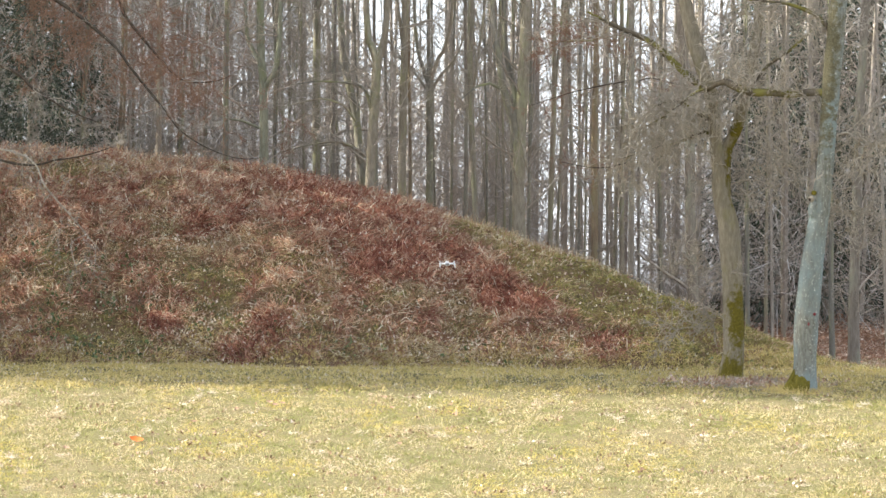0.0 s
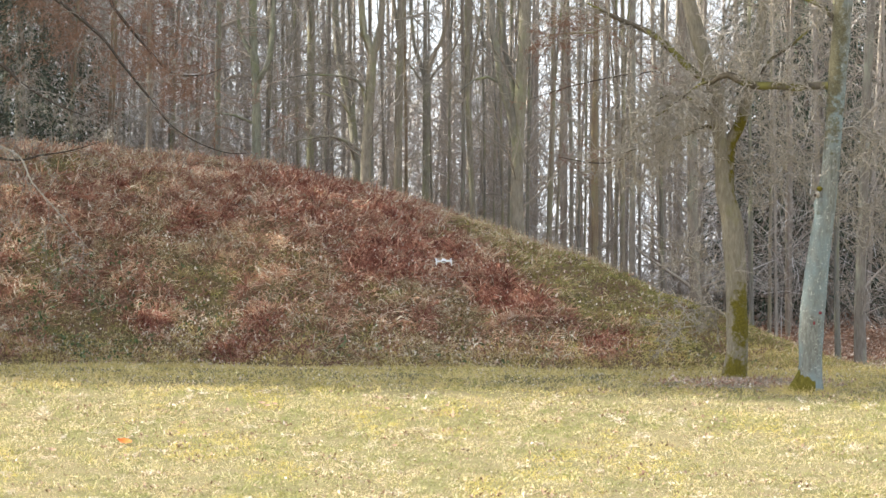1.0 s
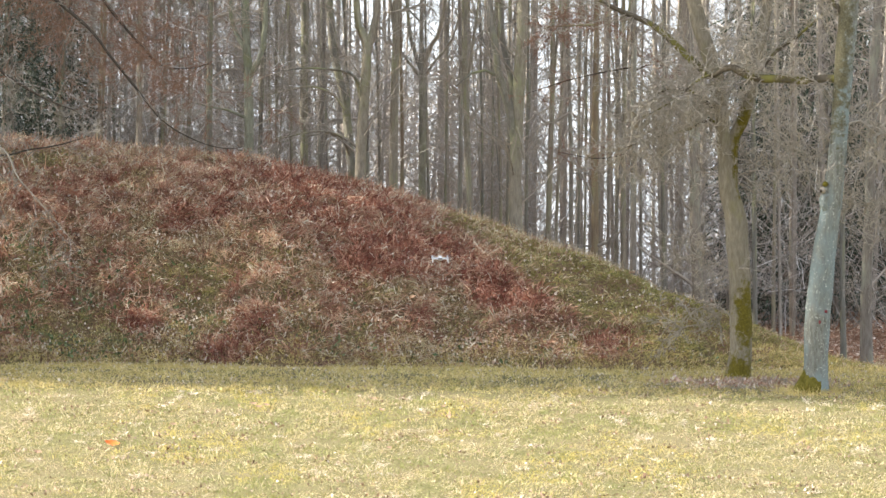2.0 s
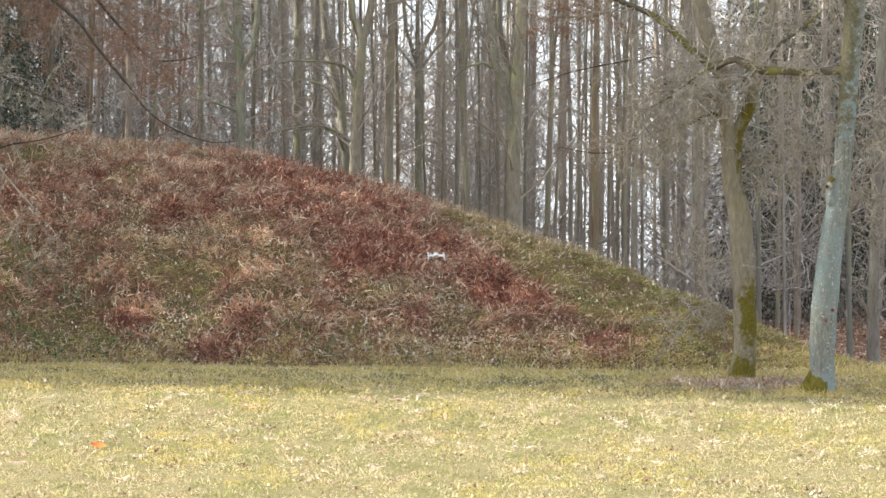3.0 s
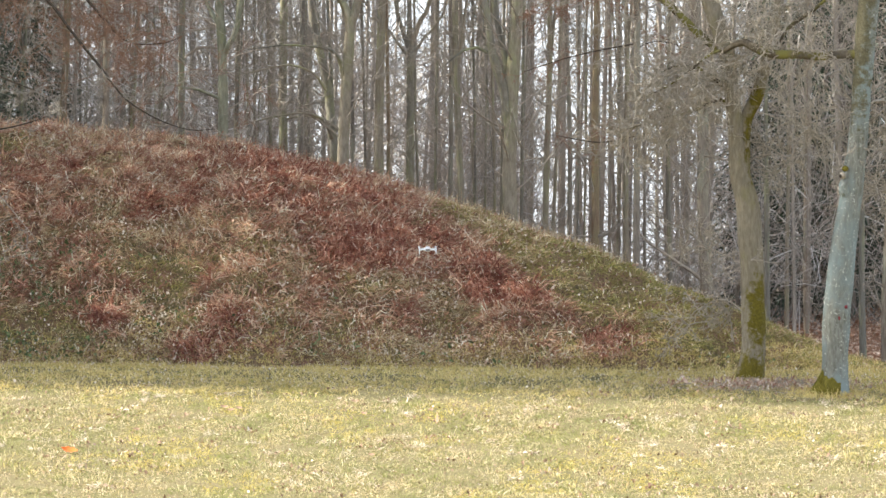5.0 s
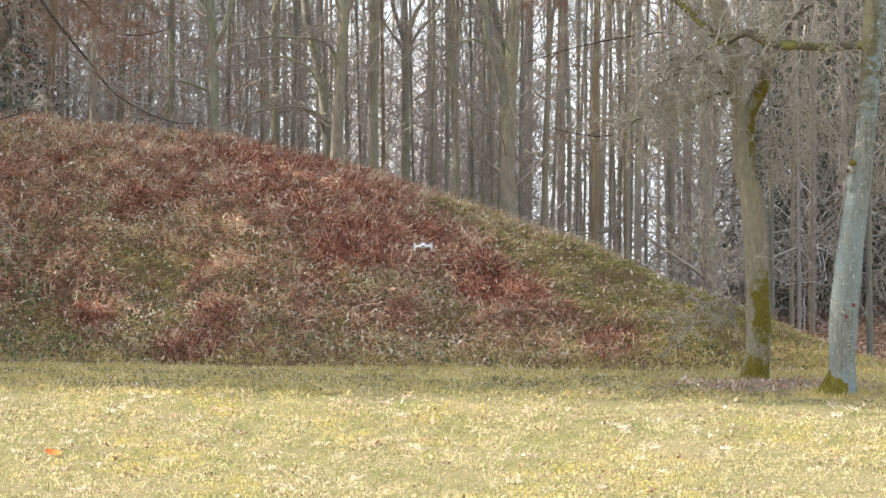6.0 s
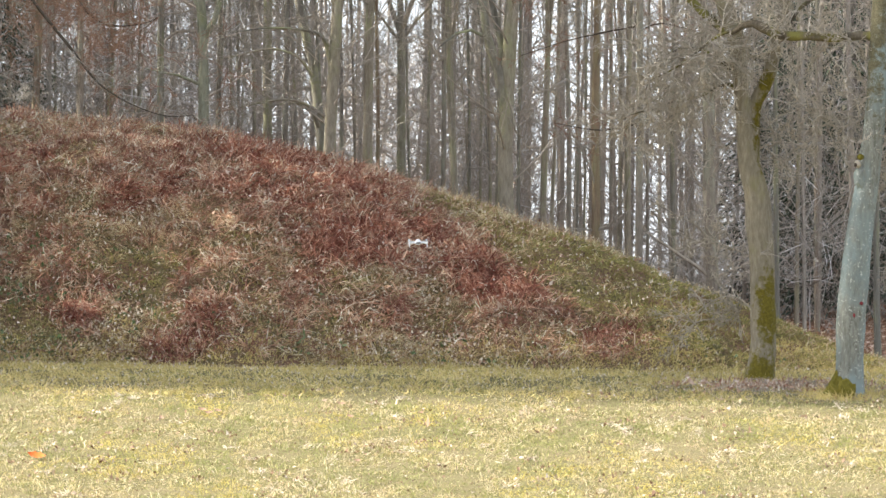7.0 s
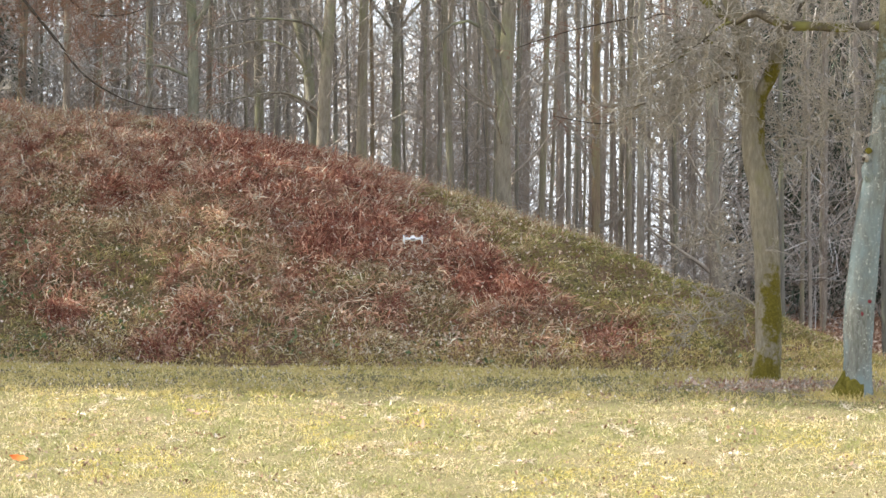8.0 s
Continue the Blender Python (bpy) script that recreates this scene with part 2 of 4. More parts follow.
    """A smooth line through a few points, with the radii between them."""
    pts = [Vector(p) for p in points]
    ext = [2 * pts[0] - pts[1], *pts, 2 * pts[-1] - pts[-2]]
    line, rad = [], []
    for i in range(len(pts) - 1):
        a, b, c, d = ext[i:i + 4]
        n = max(1, int((c - b).length / step))
        for k in range(n):
            t = k / n
            line.append(0.5 * (2 * b + (c - a) * t + (2 * a - 5 * b + 4 * c - d) * t * t + (3 * b - a - 3 * c + d) * t ** 3))
            rad.append(radii[i] + (radii[i + 1] - radii[i]) * t)
    return line + [pts[-1]], rad + [radii[-1]]


class Wood:
    """Tapered round stems gathered into one mesh."""

    def __init__(self, seed):
        self.v, self.f, self.rng = [], [], random.Random(seed)

    def stem(self, line, rad, sides=3, rough=0.0, flare=0.0):
        base = len(self.v)
        for i, p in enumerate(line):
            d = (line[min(i + 1, len(line) - 1)] - line[max(i - 1, 0)]).normalized()
            side = d.cross(Vector((0.13, 0.97, 0.21)) if abs(d.y) < 0.9 else Vector((1, 0, 0))).normalized()
            up = side.cross(d)
            for k in range(sides):
                a = 2 * math.pi * k / sides
                r = rad[i]
                if flare and i < 4:
                    r *= 1 + flare * (1 - i / 4) ** 2 * (0.6 + 0.5 * math.cos(3 * a + 1))
                if rough:
                    q = Vector((2.2 * math.cos(a), 2.2 * math.sin(a), p.z * 2.3 + base * 0.01))
                    r *= 1 + rough * noise.noise(q)
                self.v.append(p + (side * math.cos(a) + up * math.sin(a)) * r)
            if i:
                o = base + (i - 1) * sides
                for k in range(sides if sides > 2 else 1):
                    n = (k + 1) % sides
                    self.f.append((o + k, o + n, o + sides + n, o + sides + k))
        if sides > 2:
            self.f.append(tuple(base + (len(line) - 1) * sides + k for k in range(sides)))

    thin = (0.0034, 0.0045, 0.0075)

    def branch(self, at, way, length, radius, level, kids, curl=0.12, sag=0.0, sides=3):
        """A branch that wanders, with branchlets on it down to the given level."""
        g, n = self.rng.gauss, (5 if level > 1 else 2)
        line, p, d = [at.copy()], at.copy(), way.normalized()
        for i in range(n):
            d = (d + Vector((g(0, curl), g(0, curl), g(0, curl) - sag))).normalized()
            p = p + d * (length / n)
            line.append(p.copy())
        radius = max(radius, self.thin[min(level, 2)])
        tip = max(0.003, radius * 0.3)
        self.stem(line, [radius + (tip - radius) * i / n for i in range(n + 1)], sides if level else 2)
        if level > 0:
            for _ in range(kids[-level]):
                t = 0.12 + 0.88 * self.rng.random() ** 0.8
                i = min(int(t * n), n - 1)
                q = line[i].lerp(line[i + 1], t * n - i)
                axis = (line[i + 1] - line[i]).normalized()
                out = Vector((g(0, 1), g(0, 1), g(0, 1)))
                out = (out - axis * out.dot(axis)).normalized()
                self.branch(q, axis * 0.75 + out * self.rng.uniform(0.5, 1.1), length * self.rng.uniform(0.3, 0.5) * (1.15 - 0.6 * t), max(0.0035, radius * 0.45), level - 1, kids, curl * 1.25, sag)
        return line

    def object(self, name, material, parent, label="", smooth=True):
        return part_of(name, mesh_of(name, self.v, self.f, material, smooth), parent, label)

    def data(self, name, material):
        return mesh_of(name, self.v, self.f, material, True)


def strips(base, way, length, width, bend, rng):
    """Many bent blades at once: arrays of places, ways, lengths, widths and bends."""
    n = len(base)
    way = way / np.linalg.norm(way, axis=1, keepdims=True)
    side = np.cross(way, rng.normal(size=(n, 3)))
    side /= np.linalg.norm(side, axis=1, keepdims=True) + 1e-9
    l, w = length[:, None], width[:, None]
    mid = base + way * l * 0.55
    tip = base + way * l + bend * l
    v = np.stack([base - side * w / 2, base + side * w / 2, mid + side * w * 0.42, mid - side * w * 0.42, tip], 1).reshape(-1, 3)
    o = np.arange(n)[:, None] * 5
    quads = (o + np.array([[0, 1, 2, 3]])).tolist()
    tris = (o + np.array([[3, 2, 4]])).tolist()
    return v, quads + tris


# ---- the lie of the land ----
CREST_X = (-26.00, -19.00, -11.75, -10.26, -8.80, -7.22, -6.34, -5.68, -4.36, -3.14, -2.63, -2.02, -1.41, -0.81, -0.20, 0.40, 1.00, 1.59, 2.19, 2.78, 3.36, 3.85, 4.33, 4.82, 5.39, 5.97, 6.63, 7.19, 10.50, 14.00)
CREST_H = (0.00, 2.40, 4.24, 4.47, 4.54, 4.54, 4.40, 4.32, 4.21, 4.04, 3.95, 3.79, 3.60, 3.47, 3.29, 3.13, 2.91, 2.69, 2.47, 2.29, 2.06, 1.81, 1.61, 1.45, 1.24, 1.01, 0.68, 0.35, 0.10, 0.00)
FOOT_Y = 64.0


def ease(t):
    t = np.clip(t, 0, 1)
    return t * t * (3 - 2 * t)


LAWN_Y = (-3500, -62, -36, -10, 10, 30, 41, 45, 60.0, 62.0, 64.2)
LAWN_Z = (0.25, 0.25, -0.05, -0.5, -1.1, -1.9, -2.12, -2.0, 0.02, 0.21, 0.32)


def land(x, y):
    """Rolling lawn with a shallow hollow, that rises to the foot of the mound; level wood floor behind."""
    x, y = np.asarray(x, float), np.asarray(y, float)
    z = (np.interp(y - 0.7, LAWN_Y, LAWN_Z) + np.interp(y, LAWN_Y, LAWN_Z) + np.interp(y + 0.7, LAWN_Y, LAWN_Z)) / 3
    z = z + 0.95 * ease((y - 68) / 22) * ease((x - 1) / 8)
    z = z - 0.010 * np.clip(x, -15, 15) * ease((y - 30) / 15) * ease((75 - y) / 12)
    far = np.clip((y - 130) / 400, 0, 1)
    return z - 6 * ease(far)


def crest(x):
    return np.interp(np.asarray(x, float), CREST_X, CREST_H)


def crest_smooth(x):
    x = np.asarray(x, float)
    return sum(crest(x + d) for d in (-1.0, -0.6, -0.25, 0, 0.25, 0.6, 1.0)) / 7


def mound(x, y):
    """Height of the mound's skin."""
    h = np.maximum(crest_smooth(x) - 0.02, 0.0)
    half = 1.2 + h * 1.28
    foot = FOOT_Y + 0.22 * np.sin(1.1 * np.asarray(x, float) + 1) + 0.14 * np.sin(2.7 * np.asarray(x, float))
    u = (np.asarray(y, float) - foot) / half
    v = np.clip(1 - np.abs(u - 1), -0.15, 1)
    rise = np.where(v > 0, np.sin(np.pi / 2 * np.maximum(v, 0)) ** 1.12, v)
    return land(x, np.minimum(y, 70.0)) * (1 - np.clip(rise, 0, 1)) + h * rise - 0.03 * (v < 0.02)


def lumps(x, y, s=1.0):
    return np.array([noise.noise((a * 0.9 * s, b * 0.9 * s, 3.1)) * 0.13 + noise.noise((a * 3.1 * s, b * 3.1 * s, 8.2)) * 0.07 for a, b in zip(np.ravel(x), np.ravel(y))]).reshape(np.shape(x))


def sheet(name, xs, ys, height, material):
    X, Y = np.meshgrid(xs, ys)
    v = np.stack([X, Y, height(X, Y)], -1).reshape(-1, 3)
    nx = len(xs)
    i = (np.arange(len(ys) - 1)[:, None] * nx + np.arange(nx - 1)[None]).reshape(-1, 1)
    return new(name, mesh_of(name, v, i + np.array([[0, 1, nx + 1, nx]]), material, True))


far = np.array([60, 110, 220, 500, 1200, 3500.0])
xs = np.concatenate([-far[::-1], np.arange(-32, 32.01, 0.4), far])
ys = np.concatenate([[-3500, -800, -200, -90], np.arange(-64, 44, 2.0), np.arange(44, 72, 0.25), np.arange(72, 132, 1.5), [140, 170, 220, 300, 420, 600, 1200, 3500.0]])
ground = sheet("ground", xs, ys, lambda x, y: land(x, y) + 0.25 * lumps(x, y) * (np.abs(x) < 40) * (np.abs(y - 60) < 60), M_GROUND)
tagged(ground, "pale dry lawn rising to a leaf-strewn wood floor", "ground", kind="structure")
mx, my = np.arange(-27, 14.5, 0.18), np.arange(FOOT_Y - 0.7, 80, 0.18)
hill = sheet("mound", mx, my, lambda x, y: mound(x, y) + lumps(x, y) * np.clip(mound(x, y) - 0.2, 0, 1), M_MOUND)
tagged(hill, "old grave mound grown over with dead bracken and moss", "mound", kind="structure")


def skin(x, y):
    m = mound(x, y)
    return np.maximum(land(x, y), m + lumps(x, y) * np.clip(m - 0.2, 0, 1))


def slope_up(x, y):
    e = 0.15
    n = np.stack([-(mound(x + e, y) - mound(x - e, y)) / (2 * e), -(mound(x, y + e) - mound(x, y - e)) / (2 * e), np.ones_like(x)], 1)
    return n / np.linalg.norm(n, axis=1, keepdims=True)


# ---- trees ----
def root(name, x, y, label, category="tree", group="", z=None):
    ob = new(name)
    ob.empty_display_size = 0.3
    ob.location = (x, y, float(skin(x, y)) - 0.08 if z is None else z)
    return tagged(ob, label, category, group)


def forest_tree(name, seed, radius, height, bark_mat, twig_mat, label, low=2.2, count=26, forks=0, kids=(6, 4), reach=(1.2, 2.8)):
    """A slim bare wood tree about its own axis: trunk and a crown of rising branches."""
    ob = new(name)
    ob.empty_display_size = 0.3
    tagged(ob, label, "tree", "bare trees of the wood")
    r = random.Random(seed)
    pts = [(0, 0, -0.3)]
    bx = by = 0.0
    for i in range(1, 17):
        bx, by = bx + r.gauss(0, 0.07), by + r.gauss(0, 0.05)
        pts.append((bx, by, height * i / 16))
    rad = [radius * (1.12 - 1.0 * (i / 16) ** 1.1) for i in range(17)]
    line, rr = curve_through(pts, rad, 0.5)
    w = Wood(seed)
    w.stem(line, rr, 9, 0.08, 0.35)
    w.object("trunk", bark_mat, ob)
    c = Wood(seed + 50)
    for k in range(count):
        z = low + (9.5 - low) * k / (0.8 * count) if k < 0.8 * count else 9.5 + (height - 10.5) * (k / count - 0.8) / 0.2
        t = z / height
        i = min(int(t * len(line)), len(line) - 2)
        a = k * 2.4 + r.gauss(0, 0.4)
        rise = 0.2 + 0.9 * t + r.gauss(0, 0.45)
        c.branch(line[i], Vector((math.cos(a), math.sin(a), rise)), r.uniform(*reach) * (1.25 - 0.5 * t), rr[i] * r.choice((0.07, 0.10, 0.13, 0.17, 0.26)), 2, kids if z < 9.5 else (2, 2), 0.26, sides=4)
    c.object("crown", twig_mat, ob)
    for k in range(forks):
        f = Wood(seed + 90 + k)
        i = int(len(line) * r.uniform(0.16, 0.3))
        a = r.uniform(0, 6.28)
        f.branch(line[i], Vector((math.cos(a), 0.3 * math.sin(a), r.uniform(1.6, 2.8))), height * 0.4, rr[i] * r.uniform(0.40, 0.62), 2, (10, 5), 0.09, sides=7)
        f.object("limb", bark_mat, ob)
    return ob


GREY = "slim bare grey-green beech tree in the wood behind the mound"
BROWN = "straight bare tree with dark brown bark behind the mound"
RUSTY = "bare tree with rusty orange bark on the mound's crest"
kinds = [
    forest_tree("beech_tree", 1, 0.15, 21, M_BEECH, M_TWIG, GREY, 2.6, 34, 1),
    forest_tree("beech_tree", 2, 0.15, 20, M_BEECH, M_TWIG, GREY, 2.2, 34, 2),
    forest_tree("beech_tree", 3, 0.15, 22, M_BEECH, M_TWIG, GREY, 3.0, 34, 1),
    forest_tree("beech_tree", 4, 0.15, 19, M_BEECH, M_TWIG, GREY, 2.0, 34, 3),
    forest_tree("larch_tree", 5, 0.15, 23, M_BROWN, M_TWIG, BROWN, 1.5, 46, kids=(5, 4), reach=(0.8, 1.9)),
    forest_tree("larch_tree", 6, 0.15, 22, M_RUST, M_TWIG, RUSTY, 2.3, 44, kids=(6, 4)),
]
used = [False] * len(kinds)


def plant(kind, x, y, radius, lean, spin, tall=1.0):
    """A wood tree of that kind at its place; the first of a kind is moved, later ones are copies."""
    s = radius / 0.15
    m = Matrix.Translation((x, y, float(skin(x, y)) - 0.05)) @ pose(0, 0, 0, 0, lean, 0) @ pose(0, 0, 0, 0, 0, spin) @ Matrix.Diagonal((s, s, tall, 1))
    if used[kind]:
        return copy_thing(kinds[kind], Matrix(m) @ Matrix.Diagonal((1 / kinds[kind].scale[0], 1 / kinds[kind].scale[1], 1 / kinds[kind].scale[2], 1)))
    used[kind] = True
    kinds[kind].matrix_basis = m
    return kinds[kind]


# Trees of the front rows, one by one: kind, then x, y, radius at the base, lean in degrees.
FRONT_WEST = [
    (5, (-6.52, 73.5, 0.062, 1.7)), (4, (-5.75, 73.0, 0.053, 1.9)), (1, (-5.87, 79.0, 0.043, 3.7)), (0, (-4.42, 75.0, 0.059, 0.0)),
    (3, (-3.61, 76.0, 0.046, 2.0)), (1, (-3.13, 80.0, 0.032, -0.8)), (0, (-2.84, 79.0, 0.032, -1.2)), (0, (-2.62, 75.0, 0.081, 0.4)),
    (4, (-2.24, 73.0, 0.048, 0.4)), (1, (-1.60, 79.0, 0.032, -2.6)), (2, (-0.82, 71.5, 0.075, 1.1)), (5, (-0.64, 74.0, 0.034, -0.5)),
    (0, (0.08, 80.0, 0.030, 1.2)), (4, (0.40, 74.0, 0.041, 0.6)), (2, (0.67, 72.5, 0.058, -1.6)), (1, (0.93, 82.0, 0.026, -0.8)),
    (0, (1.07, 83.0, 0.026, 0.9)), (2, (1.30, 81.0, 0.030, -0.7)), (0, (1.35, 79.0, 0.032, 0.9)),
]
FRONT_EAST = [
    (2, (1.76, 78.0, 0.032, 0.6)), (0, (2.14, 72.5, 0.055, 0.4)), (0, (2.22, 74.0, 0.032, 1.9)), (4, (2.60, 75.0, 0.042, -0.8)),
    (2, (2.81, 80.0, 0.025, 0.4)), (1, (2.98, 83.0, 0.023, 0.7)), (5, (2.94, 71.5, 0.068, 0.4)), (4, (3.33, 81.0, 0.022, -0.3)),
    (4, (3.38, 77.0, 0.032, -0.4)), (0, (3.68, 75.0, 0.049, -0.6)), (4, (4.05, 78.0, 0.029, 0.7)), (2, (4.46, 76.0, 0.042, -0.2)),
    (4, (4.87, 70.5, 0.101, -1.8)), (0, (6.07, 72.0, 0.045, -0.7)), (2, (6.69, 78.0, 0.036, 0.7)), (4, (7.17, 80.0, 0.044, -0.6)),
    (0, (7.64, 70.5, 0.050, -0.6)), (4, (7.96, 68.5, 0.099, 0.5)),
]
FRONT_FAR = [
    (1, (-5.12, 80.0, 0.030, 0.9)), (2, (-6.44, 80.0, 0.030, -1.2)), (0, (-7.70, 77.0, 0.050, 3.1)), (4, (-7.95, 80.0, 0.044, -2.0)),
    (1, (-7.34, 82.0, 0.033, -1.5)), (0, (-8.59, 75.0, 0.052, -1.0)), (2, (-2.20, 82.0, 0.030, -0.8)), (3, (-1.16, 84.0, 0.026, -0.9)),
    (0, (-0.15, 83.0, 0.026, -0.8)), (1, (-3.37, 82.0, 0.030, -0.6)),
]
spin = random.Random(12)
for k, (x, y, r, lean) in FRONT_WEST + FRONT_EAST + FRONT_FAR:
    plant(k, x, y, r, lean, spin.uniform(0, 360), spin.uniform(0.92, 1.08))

# The wood behind, thinner where the sky shows low between the stems.
wood = random.Random(31)
spots = [(x, y) for _, (x, y, _, _) in FRONT_WEST + FRONT_EAST + FRONT_FAR]
tries = 0
while len(spots) < 63 and tries < 6000:
    tries += 1
    y = wood.uniform(79, 118)
    x = wood.uniform(-0.165 * y - 1, 0.165 * y + 1)
    gap = 0.015 * y < x < 0.055 * y
    clearing = -0.014 * y < x < 0.007 * y
    if (gap and wood.random() < 0.4) or (clearing and wood.random() < 0.92):
        continue
    if min((x - a) ** 2 + (0.4 * (y - b)) ** 2 for a, b in spots) < 0.42:
        continue
    spots.append((x, y))
    plant(wood.choice((0, 0, 1, 2, 2, 3, 4)), x, y, wood.uniform(0.03, 0.07), wood.gauss(0, 1.8), wood.uniform(0, 360), wood.uniform(0.85, 1.1))


# Trees that stand out in the front row, each with its own forks.
def shaped_tree(name, label, points, radii, limbs, bark_mat, twig_mat, seed, count=30, low=3.0, reach=(1.2, 2.6), sides=12):
    x, y, z = points[0]
    points = [(x, y, float(skin(x, y)) - 0.4), *points]
    radii = [0.86 * q for q in (radii[0] * 1.08, *radii)]
    ob = root(name, x, y, label, group="bare trees of the wood")
    o = Vector(ob.location)
    line, rr = curve_through([Vector(p) - o for p in points], radii, 0.25)
    w = Wood(seed)
    w.stem(line, rr, sides, 0.09, 0.3)
    w.object("trunk", bark_mat, ob)
    c, r = Wood(seed + 1), random.Random(seed)
    for k, (pts, rad) in enumerate(limbs):
        ll, lr = curve_through([Vector(p) - o for p in pts], rad, 0.2)
        b = Wood(seed + 10 + k)
        b.stem(ll, lr, 8, 0.08)
        b.object("limb", bark_mat, ob)
        for q in range(2 + len(ll) // 4):
            i = r.randrange(len(ll) // 3, len(ll))
            c.branch(ll[i], Vector((r.gauss(0, 1), r.gauss(0, 1), r.uniform(0, 1))), r.uniform(0.6, 1.5), max(0.008, lr[i] * 0.3), 2, (6, 4))
    for k in range(count):
        i = min(len(line) - 2, max(1, int(len(line) * (0.08 + 0.55 * k / count))))
        if line[i].z + o.z < low:
            continue
        a = k * 2.4
        c.branch(line[i], Vector((math.cos(a), math.sin(a), r.uniform(0.3, 1.0))), r.uniform(*reach), rr[i] * r.uniform(0.10, 0.24), 2, (6, 4))
    c.object("crown", twig_mat, ob)
    return ob


shaped_tree("beech_tree", "mossy beech with a forked stem on the mound's crest", [(-3.56, 71.00, 3.80), (-3.55, 71.00, 5.03), (-3.58, 71.00, 6.04), (-3.62, 71.00, 6.85), (-3.64, 71.00, 10.92), (-3.71, 71.00, 17.01)], (0.115, 0.10, 0.095, 0.09, 0.06, 0.02),
            [([(-3.59, 71.00, 6.22), (-3.75, 71.20, 6.45), (-3.89, 71.30, 6.79), (-3.96, 71.50, 8.51)], (0.05, 0.045, 0.04, 0.01)), ([(-3.54, 71.00, 5.73), (-3.37, 70.80, 6.01), (-3.25, 70.80, 6.64), (-3.19, 70.80, 8.87)], (0.06, 0.05, 0.05, 0.015)), ([(-3.64, 71.00, 4.97), (-3.96, 70.80, 5.10), (-4.21, 70.70, 5.14), (-4.55, 70.50, 5.22)], (0.03, 0.022, 0.016, 0.006))], M_MOSSY, M_TWIG, 300)
shaped_tree("beech_tree", "bare beech with a bowed stem in the wood", [(-1.63, 74.00, 3.65), (-1.70, 74.00, 4.48), (-1.78, 74.00, 5.31), (-1.95, 74.00, 6.05), (-2.07, 74.00, 6.98), (-2.14, 74.00, 10.63), (-2.20, 74.00, 16.36)], (0.10, 0.095, 0.09, 0.085, 0.08, 0.05, 0.015),
            [([(-1.67, 74.00, 4.25), (-1.77, 73.80, 4.56), (-2.06, 73.60, 4.73), (-2.50, 73.50, 4.66)], (0.045, 0.04, 0.03, 0.012))], M_BEECH, M_TWIG, 320)
forked = shaped_tree("beech_tree", "tall grey beech that forks into two stems", [(-1.46, 70.50, 3.39), (-1.42, 70.50, 4.51), (-1.35, 70.50, 5.62), (-1.30, 70.50, 6.32), (-1.15, 70.50, 6.83), (-1.01, 70.50, 9.87), (-0.98, 70.50, 15.93)], (0.125, 0.115, 0.11, 0.10, 0.075, 0.05, 0.012),
            [([(-1.32, 70.50, 6.26), (-1.44, 70.50, 6.63), (-1.51, 70.50, 7.03), (-1.62, 70.50, 10.88), (-1.66, 70.50, 15.93)], (0.08, 0.07, 0.065, 0.04, 0.01)), ([(-1.40, 70.50, 5.11), (-1.56, 70.40, 5.73), (-1.87, 70.30, 5.84), (-2.32, 70.20, 5.85)], (0.035, 0.028, 0.022, 0.008))], M_BEECH, M_TWIG, 340)
shaped_tree("beech_tree", "slim beech with a fan of rising limbs", [(-0.29, 75.50, 3.26), (-0.29, 75.50, 4.51), (-0.29, 75.50, 5.99), (-0.31, 75.50, 6.62), (-0.28, 75.50, 10.21), (-0.28, 75.50, 15.48)], (0.095, 0.085, 0.08, 0.05, 0.03, 0.01),
            [([(-0.29, 75.50, 5.94), (-0.46, 75.50, 6.42), (-0.57, 75.50, 7.05), (-0.76, 75.50, 10.21)], (0.05, 0.04, 0.035, 0.01)), ([(-0.29, 75.50, 6.02), (-0.10, 75.40, 6.52), (0.11, 75.40, 7.04), (0.41, 75.40, 9.67)], (0.05, 0.04, 0.035, 0.01)), ([(-0.29, 75.50, 5.78), (-0.07, 75.60, 6.15), (0.30, 75.60, 6.63), (0.57, 75.60, 7.68)], (0.03, 0.025, 0.02, 0.008)), ([(-0.29, 75.50, 5.78), (-0.52, 75.60, 6.11), (-0.76, 75.60, 6.42), (-0.96, 75.60, 7.47)], (0.03, 0.025, 0.02, 0.008))], M_BEECH, M_TWIG, 360)
shaped_tree("beech_tree", "stout old beech with split stems on the slope", [(1.47, 70.00, 2.76), (1.46, 70.00, 3.78), (1.50, 70.00, 5.00), (1.56, 70.00, 6.00), (1.60, 70.00, 6.81), (1.66, 70.00, 10.84), (1.66, 70.00, 16.89)], (0.155, 0.14, 0.135, 0.13, 0.125, 0.08, 0.02),
            [([(1.45, 70.00, 4.44), (1.34, 69.90, 5.14), (1.16, 69.80, 5.70), (1.07, 69.80, 6.40), (0.96, 69.80, 7.10), (0.85, 69.80, 10.82)], (0.08, 0.075, 0.07, 0.065, 0.055, 0.01)), ([(1.37, 69.90, 4.99), (1.41, 70.10, 5.50), (1.26, 70.20, 6.21), (1.19, 70.20, 6.92), (1.13, 70.20, 9.85)], (0.06, 0.055, 0.05, 0.045, 0.01)), ([(1.09, 69.80, 5.72), (0.90, 69.70, 5.81), (0.65, 69.60, 5.75), (0.35, 69.50, 5.50)], (0.03, 0.026, 0.02, 0.008)), ([(1.49, 69.90, 4.75), (1.57, 69.70, 4.51), (1.62, 69.60, 4.16), (1.72, 69.50, 4.03)], (0.028, 0.024, 0.018, 0.008))], M_BEECH, M_TWIG, 380)


